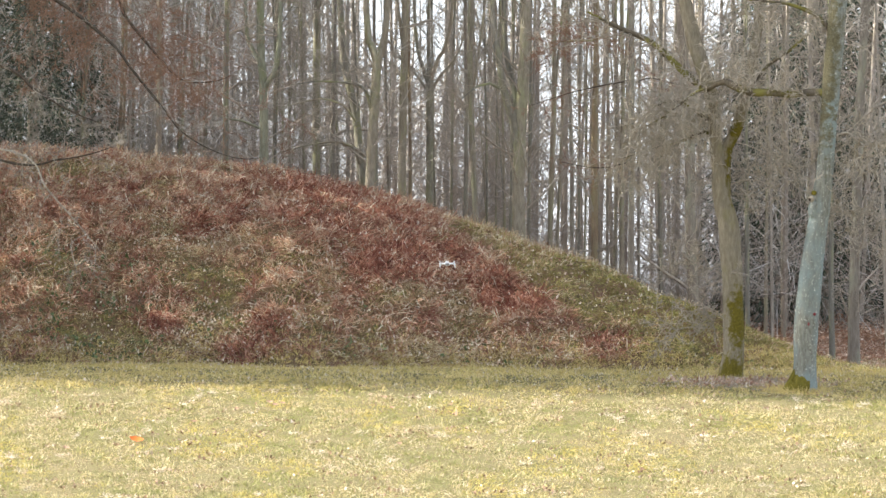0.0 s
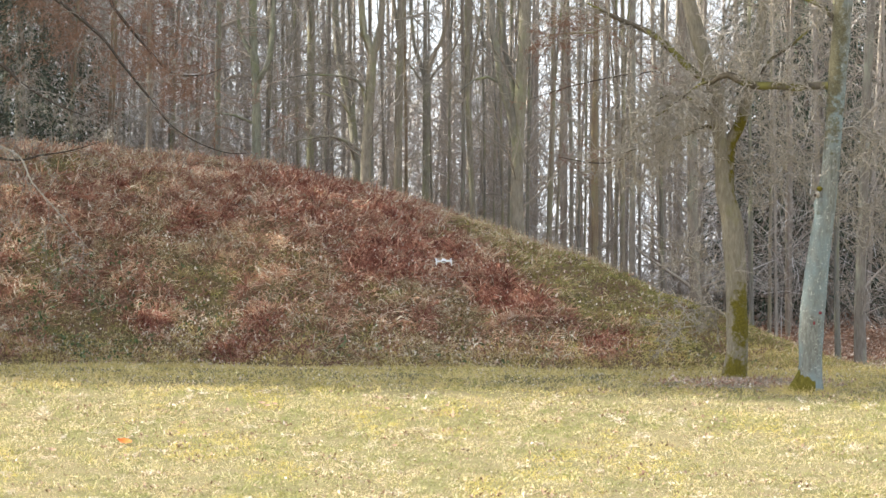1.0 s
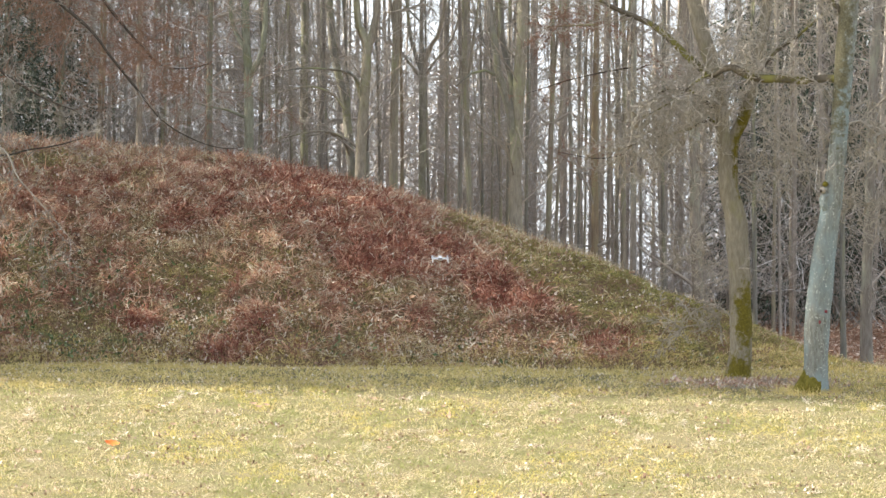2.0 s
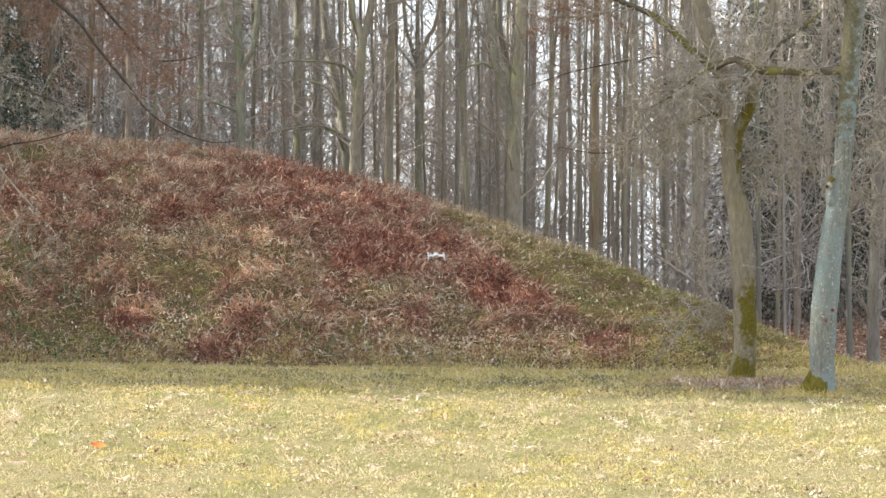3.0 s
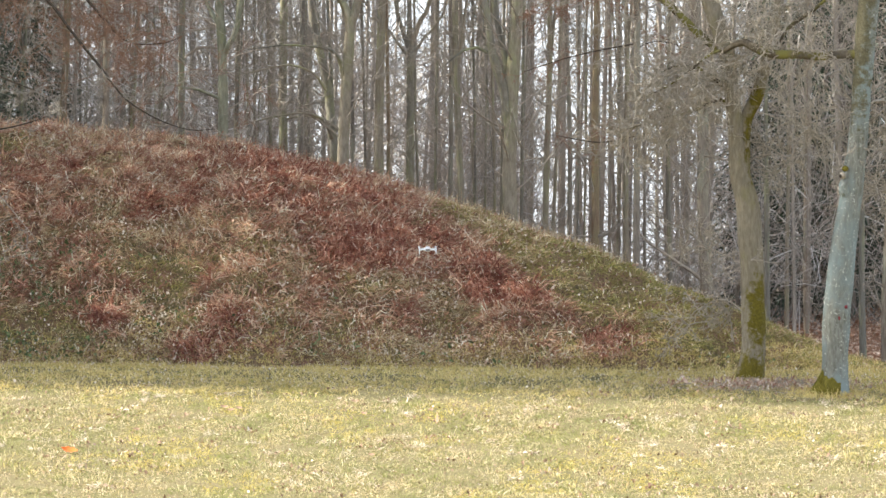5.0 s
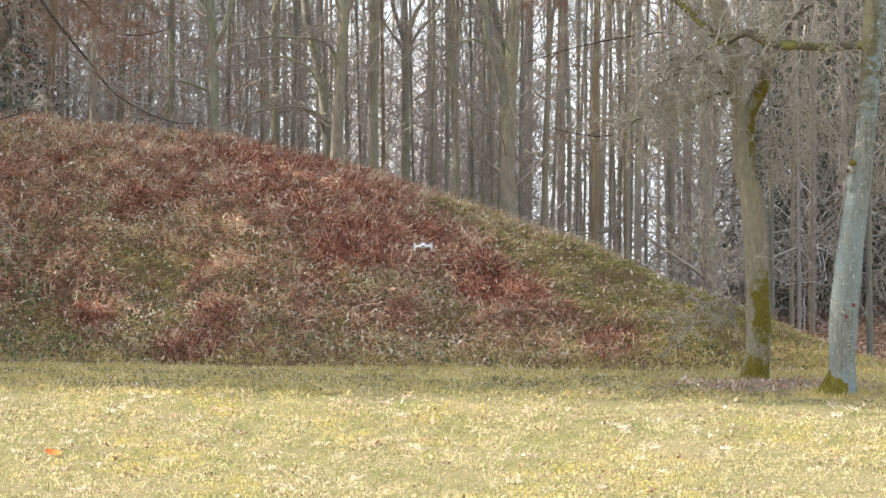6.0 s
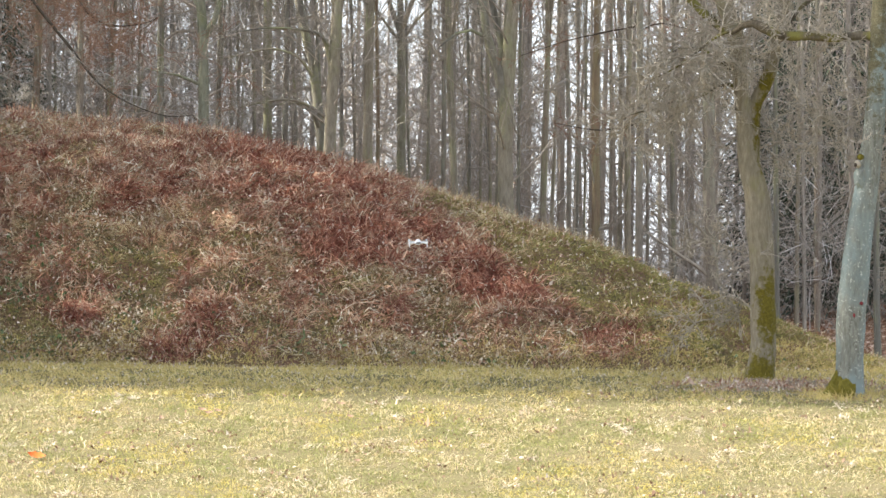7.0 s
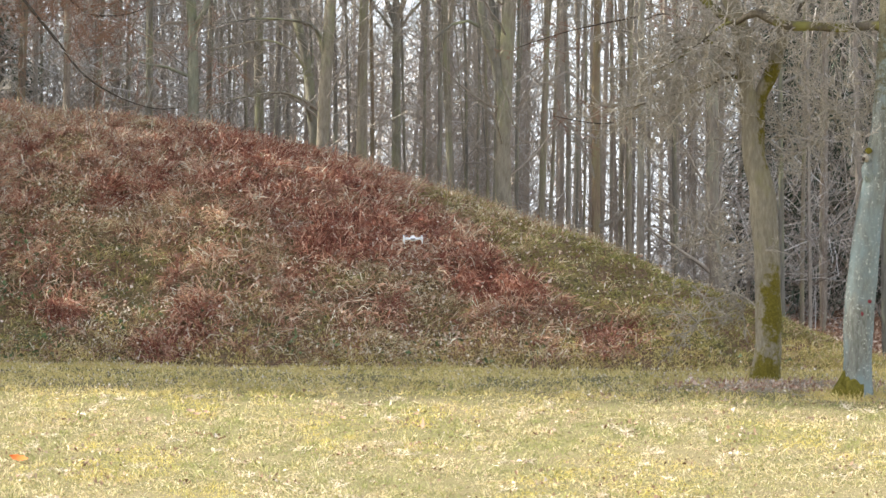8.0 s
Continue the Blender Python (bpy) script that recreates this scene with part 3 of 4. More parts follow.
# The two old oaks at the foot of the mound.
def oak(name, label, trunk, radii, trunk_mat, twig_mat, seed):
    x, y, z = trunk[0]
    ob = root(name, x, y, label, group="oaks at the foot of the mound", z=float(land(x, y)) - 0.1)
    o = Vector(ob.location)
    trunk = [(x - 0.01, y, z - 0.35), *trunk]
    line, rr = curve_through([Vector(p) - o for p in trunk], (radii[0] * 1.18, *radii), 0.12)
    w = Wood(seed)
    w.stem(line, rr, 24, 0.10, 0.3)
    w.object("trunk", trunk_mat, ob)
    return ob, o, line, rr


def oak_limb(ob, o, pts, rad, mat, twigs, seed, sprays, length, sag=0.0, kids=(7, 4), radius=0.013, first=0.15):
    ll, lr = curve_through([Vector(p) - o for p in pts], rad, 0.12)
    b = Wood(seed)
    b.stem(ll, [0.85 * q for q in lr], 9, 0.34)
    b.object("limb", mat, ob)
    r = random.Random(seed)
    sprays = int(sprays * 2.0)
    for k in range(sprays):
        i = min(len(ll) - 1, int(len(ll) * (first + (1 - first) * (k + r.random()) / sprays)))
        way = Vector((r.gauss(-0.2, 0.8), r.gauss(0, 0.8), r.gauss(0.05, 0.7) - 3 * sag))
        twigs.branch(ll[i], way, r.uniform(0.5, 1.3) * length, r.uniform(0.5, 1.1) * radius, 2, kids, 0.34, sag)


mossy, o, _, _ = oak("oak_tree", "old forked oak with bright moss at its foot", [(5.26, 61.50, 0.25), (5.30, 61.50, 0.74), (5.30, 61.50, 1.30), (5.28, 61.50, 1.95), (5.24, 61.50, 2.52), (5.21, 61.50, 2.98), (5.09, 61.50, 3.45), (5.03, 61.50, 4.01), (4.96, 61.50, 4.76), (4.87, 61.50, 5.41), (4.73, 61.50, 5.88), (4.56, 61.50, 6.44), (4.36, 61.50, 7.56), (4.22, 61.50, 10.37)],
                         (0.215, 0.196, 0.192, 0.192, 0.196, 0.187, 0.168, 0.131, 0.122, 0.131, 0.140, 0.136, 0.112, 0.056), M_OAK, M_OAKTWIG, 400)
tw = Wood(401)
tw.thin = (0.0055, 0.0095, 0.014)
oak_limb(mossy, o, [(5.16, 61.55, 3.17), (5.15, 61.55, 3.73), (5.16, 61.55, 4.25), (5.24, 61.55, 4.50), (5.38, 61.55, 4.76), (5.48, 61.55, 5.14), (5.60, 61.55, 5.70), (5.70, 61.55, 6.26), (5.81, 61.55, 7.19), (5.91, 61.55, 9.72)], (0.132, 0.127, 0.127, 0.127, 0.127, 0.116, 0.116, 0.110, 0.094, 0.044), M_OAK, tw, 410, 12, 1.4)
oak_limb(mossy, o, [(4.87, 61.55, 5.40), (4.56, 61.67, 5.63), (4.21, 61.79, 5.97), (3.94, 61.91, 6.23), (3.66, 62.03, 6.41), (3.21, 62.15, 6.61), (2.65, 62.27, 6.90)], (0.085, 0.08, 0.075, 0.07, 0.06, 0.05, 0.02), M_LIMB, tw, 420, 12, 1.5)
oak_limb(mossy, o, [(5.62, 61.65, 5.51), (5.92, 61.75, 5.87), (6.29, 61.80, 6.13), (6.77, 61.85, 6.55)], (0.05, 0.045, 0.035, 0.012), M_LIMB, tw, 430, 7, 1.1)
oak_limb(mossy, o, [(5.10, 61.60, 4.39), (4.80, 61.80, 4.68), (4.33, 62.00, 4.49), (3.87, 62.15, 4.39), (3.24, 60.00, 4.16)], (0.04, 0.035, 0.026, 0.018, 0.006), M_LIMB, tw, 440, 20, 1.0, 0.05)
oak_limb(mossy, o, [(5.19, 61.60, 3.64), (5.45, 61.75, 3.79), (5.78, 61.85, 3.78), (6.12, 61.90, 3.64)], (0.013, 0.011, 0.009, 0.005), M_DEAD, tw, 450, 9, 0.8)
oak_limb(mossy, o, [(5.15, 61.60, 2.05), (4.98, 61.75, 2.12), (4.52, 61.85, 2.33), (4.28, 61.90, 2.56)], (0.014, 0.012, 0.010, 0.005), M_DEAD, tw, 460, 10, 0.7)
oak_limb(mossy, o, [(5.18, 61.55, 1.21), (4.88, 61.70, 1.44), (4.52, 61.80, 1.35), (4.19, 61.85, 0.92)], (0.02, 0.016, 0.012, 0.005), M_OAKTWIG, tw, 470, 10, 0.8, 0.04)
oak_limb(mossy, o, [(5.04, 61.55, 4.66), (4.65, 61.65, 5.04), (4.19, 61.75, 5.24), (3.67, 61.80, 5.05)], (0.045, 0.04, 0.03, 0.008), M_LIMB, tw, 480, 18, 1.1, 0.03)
tw.object("crown", M_OAKTWIG, mossy, "tangle of pale bare twigs")

pale, o2, _, _ = oak("oak_tree", "leaning pale oak crusted with blue-grey lichen", [(6.52, 60.00, 0.11), (6.52, 60.00, 0.48), (6.54, 60.00, 0.94), (6.57, 60.00, 1.40), (6.63, 60.00, 2.04), (6.72, 60.00, 2.69), (6.80, 60.00, 3.24), (6.89, 60.00, 3.98), (6.95, 60.00, 4.72), (7.00, 60.00, 5.46), (7.05, 60.00, 6.01), (7.12, 60.00, 6.75), (7.26, 60.00, 8.68), (7.35, 60.00, 11.91)],
                           (0.221, 0.207, 0.217, 0.226, 0.212, 0.184, 0.175, 0.157, 0.152, 0.161, 0.166, 0.157, 0.111, 0.037), M_PALE, M_OAKTWIG, 500)
tp = Wood(501)
tp.thin = (0.0055, 0.0095, 0.014)
oak_limb(pale, o2, [(6.95, 60.00, 5.34), (6.75, 60.07, 5.35), (6.30, 60.14, 5.32), (5.93, 60.21, 5.35), (5.68, 60.28, 5.35), (5.43, 60.35, 5.39), (5.25, 60.42, 5.49), (5.09, 60.49, 5.57), (4.93, 60.56, 5.51), (4.75, 60.63, 5.38)], (0.090, 0.083, 0.078, 0.074, 0.083, 0.078, 0.087, 0.078, 0.054, 0.033), M_LIMB, tp, 510, 22, 0.9, 0.06)
oak_limb(pale, o2, [(4.94, 60.63, 5.49), (4.61, 60.70, 5.39), (4.24, 60.77, 5.11), (3.92, 60.77, 4.88), (3.55, 60.77, 4.70)], (0.03, 0.026, 0.02, 0.014, 0.006), M_LIMB, tp, 520, 22, 1.0, 0.07)
oak_limb(pale, o2, [(6.84, 60.07, 4.21), (6.59, 60.28, 4.03), (6.31, 60.42, 4.01), (5.95, 60.49, 4.25)], (0.022, 0.018, 0.014, 0.006), M_OAKTWIG, tp, 530, 12, 0.9, 0.03)
oak_limb(pale, o2, [(7.03, 60.07, 4.54), (7.30, 60.21, 4.63), (7.60, 60.28, 4.40), (7.97, 60.35, 4.45)], (0.025, 0.022, 0.018, 0.008), M_OAKTWIG, tp, 540, 14, 1.1, 0.03)
oak_limb(pale, o2, [(7.13, 60.07, 6.19), (6.86, 60.28, 6.66), (6.31, 60.42, 6.95), (5.48, 60.49, 7.05)], (0.06, 0.05, 0.04, 0.012), M_LIMB, tp, 550, 14, 1.2, 0.05)
oak_limb(pale, o2, [(7.17, 62.20, 3.37), (7.39, 62.10, 3.18), (7.71, 62.00, 3.22), (8.13, 61.95, 3.08)], (0.022, 0.018, 0.014, 0.006), M_OAKTWIG, tp, 560, 12, 0.9, 0.02)
tp.object("crown", M_OAKTWIG, pale, "drooping pale bare twigs")


# Larch at the lawn's west edge, with long drooping boughs.
larch = root("larch_tree", -10.6, 62.2, "larch with long drooping boughs over the mound")
ol = Vector(larch.location)
w = Wood(600)
line, rr = curve_through([(0, 0, 0), (0.05, 0, 6), (0, 0.1, 14), (0, 0, 24)], (0.3, 0.24, 0.15, 0.03), 0.4)
w.stem(line, rr, 14, 0.1, 0.4)
w.object("trunk", M_BROWN, larch)
tl, tr = Wood(601), Wood(602)
oak_limb(larch, ol, [(-10.48, 62.20, 8.59), (-7.50, 62.00, 7.31), (-6.22, 61.80, 6.41), (-5.70, 61.70, 5.79), (-5.23, 61.60, 5.21), (-4.80, 61.50, 4.68), (-4.28, 61.40, 4.35), (-3.76, 61.30, 4.18), (-3.35, 61.20, 4.19)], (0.0562, 0.0421, 0.0328, 0.0281, 0.0243, 0.0187, 0.0131, 0.0094, 0.0056), M_DARKTWIG, tl, 610, 14, 0.9, 0.0, (6, 4), 0.009, 0.2)
oak_limb(larch, ol, [(-10.48, 62.20, 8.19), (-6.64, 63.20, 7.75), (-5.88, 63.20, 6.80), (-5.25, 63.20, 6.04), (-4.83, 63.20, 5.66), (-4.26, 63.10, 5.64), (-3.96, 63.00, 5.75)], (0.0562, 0.0421, 0.0328, 0.0263, 0.0187, 0.0112, 0.0056), M_DARKTWIG, tr, 620, 46, 2.0, 0.05, (8, 8), 0.006, 0.3)
oak_limb(larch, ol, [(-10.48, 62.20, 6.39), (-8.12, 61.50, 5.88), (-7.45, 61.30, 5.41), (-6.79, 61.20, 5.03), (-6.22, 61.10, 4.80)], (0.0468, 0.0374, 0.0281, 0.0187, 0.0056), M_DARKTWIG, tl, 630, 18, 1.0, 0.02, (6, 4), 0.009, 0.2)
oak_limb(larch, ol, [(-10.48, 62.20, 4.89), (-7.91, 61.20, 4.10), (-7.05, 61.00, 4.15), (-6.49, 60.90, 4.24), (-6.01, 60.90, 4.39)], (0.0374, 0.0281, 0.0205, 0.0140, 0.0047), M_DARKTWIG, tl, 640, 10, 0.7, 0.0, (5, 4), 0.008, 0.3)
oak_limb(larch, ol, [(-10.48, 62.20, 4.59), (-7.80, 60.90, 4.28), (-7.23, 60.70, 3.63), (-6.65, 60.60, 2.97), (-6.19, 60.50, 2.42)], (0.0281, 0.0225, 0.0169, 0.0112, 0.0047), M_OAKTWIG, tl, 650, 14, 0.9, 0.08, (5, 4), 0.008, 0.2)
tl.object("crown", M_TWIG, larch)
tr.object("crown", M_REDTWIG, larch, "reddish fine larch twigs")

# Long arching branches at the wood's edge.
arch = Wood(705)
of = Vector(forked.location)
oak_limb(forked, of, [(-1.46, 70.40, 5.56), (-1.62, 70.30, 5.77), (-1.97, 70.20, 5.84), (-2.47, 70.10, 5.86), (-3.00, 70.00, 5.79)], (0.030, 0.026, 0.021, 0.016, 0.006), M_BEECH, arch, 706, 7, 0.6)
oak_limb(forked, of, [(-1.74, 70.40, 5.09), (-1.96, 70.30, 5.38), (-2.37, 70.20, 5.52), (-2.85, 70.10, 5.43), (-3.31, 70.00, 5.32)], (0.030, 0.026, 0.021, 0.016, 0.006), M_BEECH, arch, 707, 7, 0.6)
oak_limb(forked, of, [(-1.53, 70.40, 4.40), (-1.77, 70.30, 4.57), (-2.12, 70.20, 4.68), (-2.60, 70.10, 4.62), (-3.23, 70.00, 4.47)], (0.034, 0.030, 0.024, 0.018, 0.006), M_BEECH, arch, 708, 7, 0.6)
arch.object("crown", M_TWIG, forked)

# Larch behind, with a reddish bough high over the mound's end.
back = root("larch_tree", 3.62, 68.5, "bare larch with one reddish bough")
ob_ = Vector(back.location)
w = Wood(650)
line, rr = curve_through([(0, 0, 0), (0.02, 0, 6), (0, 0.1, 14), (0, 0, 20)], (0.06, 0.05, 0.04, 0.01), 0.4)
w.stem(line, rr, 8, 0.1, 0.3)
w.object("trunk", M_BROWN, back)
tb = Wood(651)
oak_limb(back, ob_, [(3.28, 68.50, 6.95), (2.98, 68.20, 6.63), (2.48, 68.00, 6.58), (1.98, 67.80, 6.54)], (0.03, 0.025, 0.02, 0.006), M_RUST, tb, 660, 16, 0.7, 0.02, (7, 6), 0.01)
oak_limb(back, ob_, [(3.60, 68.60, 5.83), (2.99, 68.70, 5.72), (2.39, 68.80, 5.58), (1.70, 68.90, 5.36)], (0.018, 0.015, 0.011, 0.005), M_DARKTWIG, tb, 661, 6, 0.6, 0.02, (5, 4), 0.008)
oak_limb(back, ob_, [(3.60, 68.60, 4.24), (2.99, 68.70, 4.14), (2.24, 68.80, 4.26)], (0.016, 0.012, 0.005), M_DARKTWIG, tb, 663, 6, 0.6, 0.02, (5, 4), 0.008)
oak_limb(back, ob_, [(3.62, 68.60, 5.75), (3.99, 68.70, 5.88), (4.54, 68.80, 5.76)], (0.016, 0.012, 0.005), M_DARKTWIG, tb, 664, 6, 0.6, 0.02, (5, 4), 0.008)
tb.object("crown", M_REDTWIG, back, "reddish fine larch twigs")


# ---- evergreens ----
def spruce(name, label, seed, height, spread, count, full, material, size=0.3, leaf=(0.35, 0.6)):
    """A spruce: stem, and tiers of drooping boughs made of many needle sprays."""
    ob = new(name)
    tagged(ob, label, "tree", "evergreens in the wood")
    w = Wood(seed)
    line, rr = curve_through([(0, 0, -0.2), (0, 0, height * 0.5), (0, 0, height)], (0.2, 0.13, 0.02), 1.0)
    w.stem(line, rr, 8, 0.05, 0.2)
    w.object("trunk", M_BROWN, ob)
    g = np.random.default_rng(seed)
    t = g.random(count) ** 1.2
    reach = spread * np.clip((1 - t) * full, 0, 1) ** 0.8 * (0.8 + 0.2 * np.sin(t * height * 5))
    a, f = g.random(count) * 6.283, 0.15 + 0.85 * g.random(count) ** 0.6
    p = np.stack([np.cos(a) * reach * f, np.sin(a) * reach * f, 0.6 + t * (height - 0.6) - 0.25 * reach * f + 0.1 * g.normal(size=count)], 1)
    way = np.stack([np.cos(a), np.sin(a), -0.5 + 0.6 * g.normal(size=count)], 1) + 0.45 * g.normal(size=(count, 3))
    v, f_ = strips(p, way, g.uniform(0.6, 1.3, count) * size, g.uniform(*leaf, count) * size, g.normal(size=(count, 3)) * 0.15 + [0, 0, -0.2], g)
    part_of("crown", mesh_of("crown", v, f_, material), ob)
    return ob


def set_down(ob, first, x, y, s=1.0, spin=0.0):
    m = Matrix.Translation((x, y, float(land(x, y)) - 0.05)) @ pose(0, 0, 0, 0, 0, spin) @ Matrix.Scale(s, 4)
    if first:
        ob.matrix_basis = m
        return ob
    k = 1 / ob.scale[0]
    return copy_thing(ob, m @ Matrix.Scale(k, 4))


SPRUCE = "dark green spruce standing deep in the wood"
dark = spruce("spruce_tree", SPRUCE, 700, 15, 2.4, 5500, 1.3, M_NEEDLE, 0.36, (0.07, 0.12))
for i, (x, y, s) in enumerate([(7.9, 88, 1.0), (9.9, 92, 1.1), (11.6, 90, 0.9), (8.7, 95, 1.0), (7.4, 88, 0.8), (8.0, 84, 0.9), (9.3, 85, 1.0), (-12.8, 86, 1.0), (-10.9, 90, 1.05)]):
    set_down(dark, i == 0, x, y, s, 70 * i)
holly = spruce("holly_tree", "grey-green evergreen holly at the edge of the wood", 710, 8.5, 1.6, 15000, 2.0, M_HOLLY, 0.085, (0.25, 0.45))
for i, (x, y, s) in enumerate([(-8.3, 74, 1.0), (-9.6, 76, 1.1), (-7.6, 79, 0.95)]):
    set_down(holly, i == 0, x, y, s, 50 * i)
# A close row of tall firs, added out of view west of the lawn, shades the mound and the wood's edge.
fir = spruce("fir_tree", "unseen thin-crowned fir added beside the lawn to cast shade", 720, 31, 2.9, 1750, 3.0, M_NEEDLE, 0.265)
for i in range(14):
    x = -13.0 - 1.7 * i
    set_down(fir, i == 0, x, 62.75 + 0.075 * (-x - 8), 1.0 + 0.022 * i, 47 * i)
for i in range(9):
    x = -14.0 - 2.4 * i
    set_down(fir, False, x, 65.8 + 0.075 * (-x - 8) + 2.4 * (i % 2), 1.0, 61 * i)
# Fuller firs added out of view to keep direct sun off the wood.
dense = spruce("fir_tree", "unseen full-crowned fir added west of the wood to block the sun", 730, 26, 3.0, 3400, 2.8, M_NEEDLE, 0.34)
for i in range(26):
    set_down(dense, i == 0, -16.5 - 3.1 * (i % 4), 69.5 + 1.45 * i, 1.0, 31 * i)


# The far wood: stems and twigs too many to count.
def far_wood(seed, x0, x1, y0, y1, stems, twigs, gaps=-0.12, low=2.0, top=13.0):
    w, r = Wood(seed), random.Random(seed)
    for _ in range(stems):
        x, y = r.uniform(x0, x1), r.uniform(y0, y1)
        rad, h = r.uniform(0.035, 0.09), r.uniform(11, 17)
        lean, base = Vector((r.gauss(0, 0.3), 0, h)), Vector((x, y, float(land(x, y))))
        w.stem([base + lean * q for q in (0, 0.3, 0.6, 1)], [rad, rad * 0.75, rad * 0.5, 0.01], 5)
        for k in range(9):
            a = r.uniform(0, 6.28)
            w.branch(base + lean * (0.1 + 0.6 * k / 9), Vector((math.cos(a), 0.5 * math.sin(a), r.uniform(0.3, 1.2))), r.uniform(1.0, 2.6), rad * 0.2, 1, (4,), 0.16)
    tagged(w.object("far_wood", M_TWIG, None, smooth=False), "grey-brown stand of thin bare stems", "wood", kind="stuff")
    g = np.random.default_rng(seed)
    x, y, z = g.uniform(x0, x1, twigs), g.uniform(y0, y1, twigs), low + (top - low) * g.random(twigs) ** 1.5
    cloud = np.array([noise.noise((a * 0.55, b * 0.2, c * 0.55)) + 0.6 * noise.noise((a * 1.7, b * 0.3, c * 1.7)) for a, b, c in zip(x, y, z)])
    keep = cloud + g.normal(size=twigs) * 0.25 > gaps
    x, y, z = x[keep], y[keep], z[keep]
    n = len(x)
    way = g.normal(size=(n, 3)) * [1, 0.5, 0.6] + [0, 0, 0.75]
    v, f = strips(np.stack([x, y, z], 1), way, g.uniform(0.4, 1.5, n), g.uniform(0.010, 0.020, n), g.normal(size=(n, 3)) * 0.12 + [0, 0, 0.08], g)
    tagged(new("twig_thicket", mesh_of("twig_thicket", v, f, M_HAZE)), "fine bare twigs between the far stems, coloured paler for haze", "twigs", kind="stuff")


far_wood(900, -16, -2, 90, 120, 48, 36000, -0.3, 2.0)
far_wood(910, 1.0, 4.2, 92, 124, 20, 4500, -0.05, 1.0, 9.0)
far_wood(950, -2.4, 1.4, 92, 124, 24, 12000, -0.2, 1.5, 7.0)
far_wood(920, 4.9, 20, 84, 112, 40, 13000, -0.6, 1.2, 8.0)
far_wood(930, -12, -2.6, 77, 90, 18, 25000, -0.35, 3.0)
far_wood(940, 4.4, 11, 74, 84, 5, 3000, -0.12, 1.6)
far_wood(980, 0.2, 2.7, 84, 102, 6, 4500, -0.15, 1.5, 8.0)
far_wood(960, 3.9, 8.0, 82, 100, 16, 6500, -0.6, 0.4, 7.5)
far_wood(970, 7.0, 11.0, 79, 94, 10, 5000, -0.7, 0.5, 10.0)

# ---- ground plants and litter (too many to count) ----
rng = np.random.default_rng(5)


def scatter(n, x0, x1, y0, y1):
    return rng.uniform(x0, x1, n), rng.uniform(y0, y1, n)


def field(x, y, scale, shift=0.0):
    return np.array([noise.noise((a * scale, b * scale, shift)) for a, b in zip(x, y)])


def grow(name, label, x, y, z, normal, length, width, upright, spread, material, category="grass", droop=0.25):
    n = len(x)
    base = np.stack([x, y, z - 0.01], 1)
    way = normal * upright + rng.normal(size=(n, 3)) * spread
    way[:, 2] = np.abs(way[:, 2])
    bend = rng.normal(size=(n, 3)) * 0.25 + np.array([0, 0, -droop])
    v, f = strips(base, way, length, width, bend, rng)
    return tagged(new(name, mesh_of(name, v, f, material)), label, category, kind="stuff")


UP = np.array([[0, 0, 1.0]])
n = 100000
x, y = scatter(n, -8.2, 8.4, 46.0, 61.2)
clump = field(x, y, 2.6) + 0.8 * field(x, y, 7.0, 5.0)
grow("lawn_grass", "dry yellow and green lawn grass in short tufts", x, y, land(x, y), UP, rng.uniform(0.03, 0.075, n) * np.clip(1 + 1.4 * clump, 0.45, 2.4), rng.uniform(0.005, 0.011, n), 0.8, 0.6, M_LAWN)
n = 48000
x, y = scatter(n, -8.2, 8.4, 46.0, 60.6)
lay = UP * 0.35 + np.stack([rng.normal(size=n), 0.6 * rng.normal(size=n), 0 * x], 1)
grow("lawn_thatch", "matted pale dead grass lying in the lawn", x, y, land(x, y) + 0.012, lay, rng.uniform(0.03, 0.085, n), rng.uniform(0.005, 0.010, n), 1.0, 0.2, M_THATCH, "grass", 0.05)
n = 2200
cx, cy = scatter(n, -8.2, 8.4, 46.2, 60.4)
per = 16
size = np.repeat(np.clip(rng.lognormal(0, 0.35, n), 0.5, 2.0), per)
dx, dy = rng.normal(size=n * per) * 0.05 * size, rng.normal(size=n * per) * 0.05 * size
x, y = np.repeat(cx, per) + dx, np.repeat(cy, per) + dy
grow("grass_tufts", "taller green and straw tufts standing in the lawn", x, y, land(x, y), UP + np.stack([dx, dy, 0 * dx], 1) * 9, rng.uniform(0.05, 0.12, n * per) * size, rng.uniform(0.006, 0.012, n * per), 0.8, 0.3, M_TUFT)
n = 110
cx, cy = scatter(n, -8.5, 8.7, 46.6, 59.4)
per = 45
x = np.repeat(cx, per) + rng.normal(size=n * per) * np.repeat(rng.uniform(0.03, 0.11, n), per)
y = np.repeat(cy, per) + rng.normal(size=n * per) * np.repeat(rng.uniform(0.05, 0.25, n), per)
lay = UP * 0.45 + np.stack([rng.normal(size=n * per), 0.6 * rng.normal(size=n * per), 0 * x], 1)
grow("dead_grass_mats", "bleached mats of dead grass in the lawn", x, y, land(x, y) + 0.03, lay, rng.uniform(0.03, 0.10, n * per), rng.uniform(0.005, 0.011, n * per), 1.0, 0.2, M_MAT, "grass", 0.05)
n = 52000
x, y = scatter(n, -9.0, 9.5, 59.0, FOOT_Y + 1.3)
keep = rng.random(n) < ease((FOOT_Y + 1.3 - y) / 1.2) * ease((y - 59.0) / 0.8)
x, y = x[keep], y[keep]
n = len(x)
grow("rough_grass", "olive rough grass along the mound's foot", x, y, skin(x, y), UP, rng.uniform(0.05, 0.13, n) * (1 + 0.6 * field(x, y, 2.2)), rng.uniform(0.009, 0.018, n), 0.5, 0.75, M_ROUGH)

n = 5000
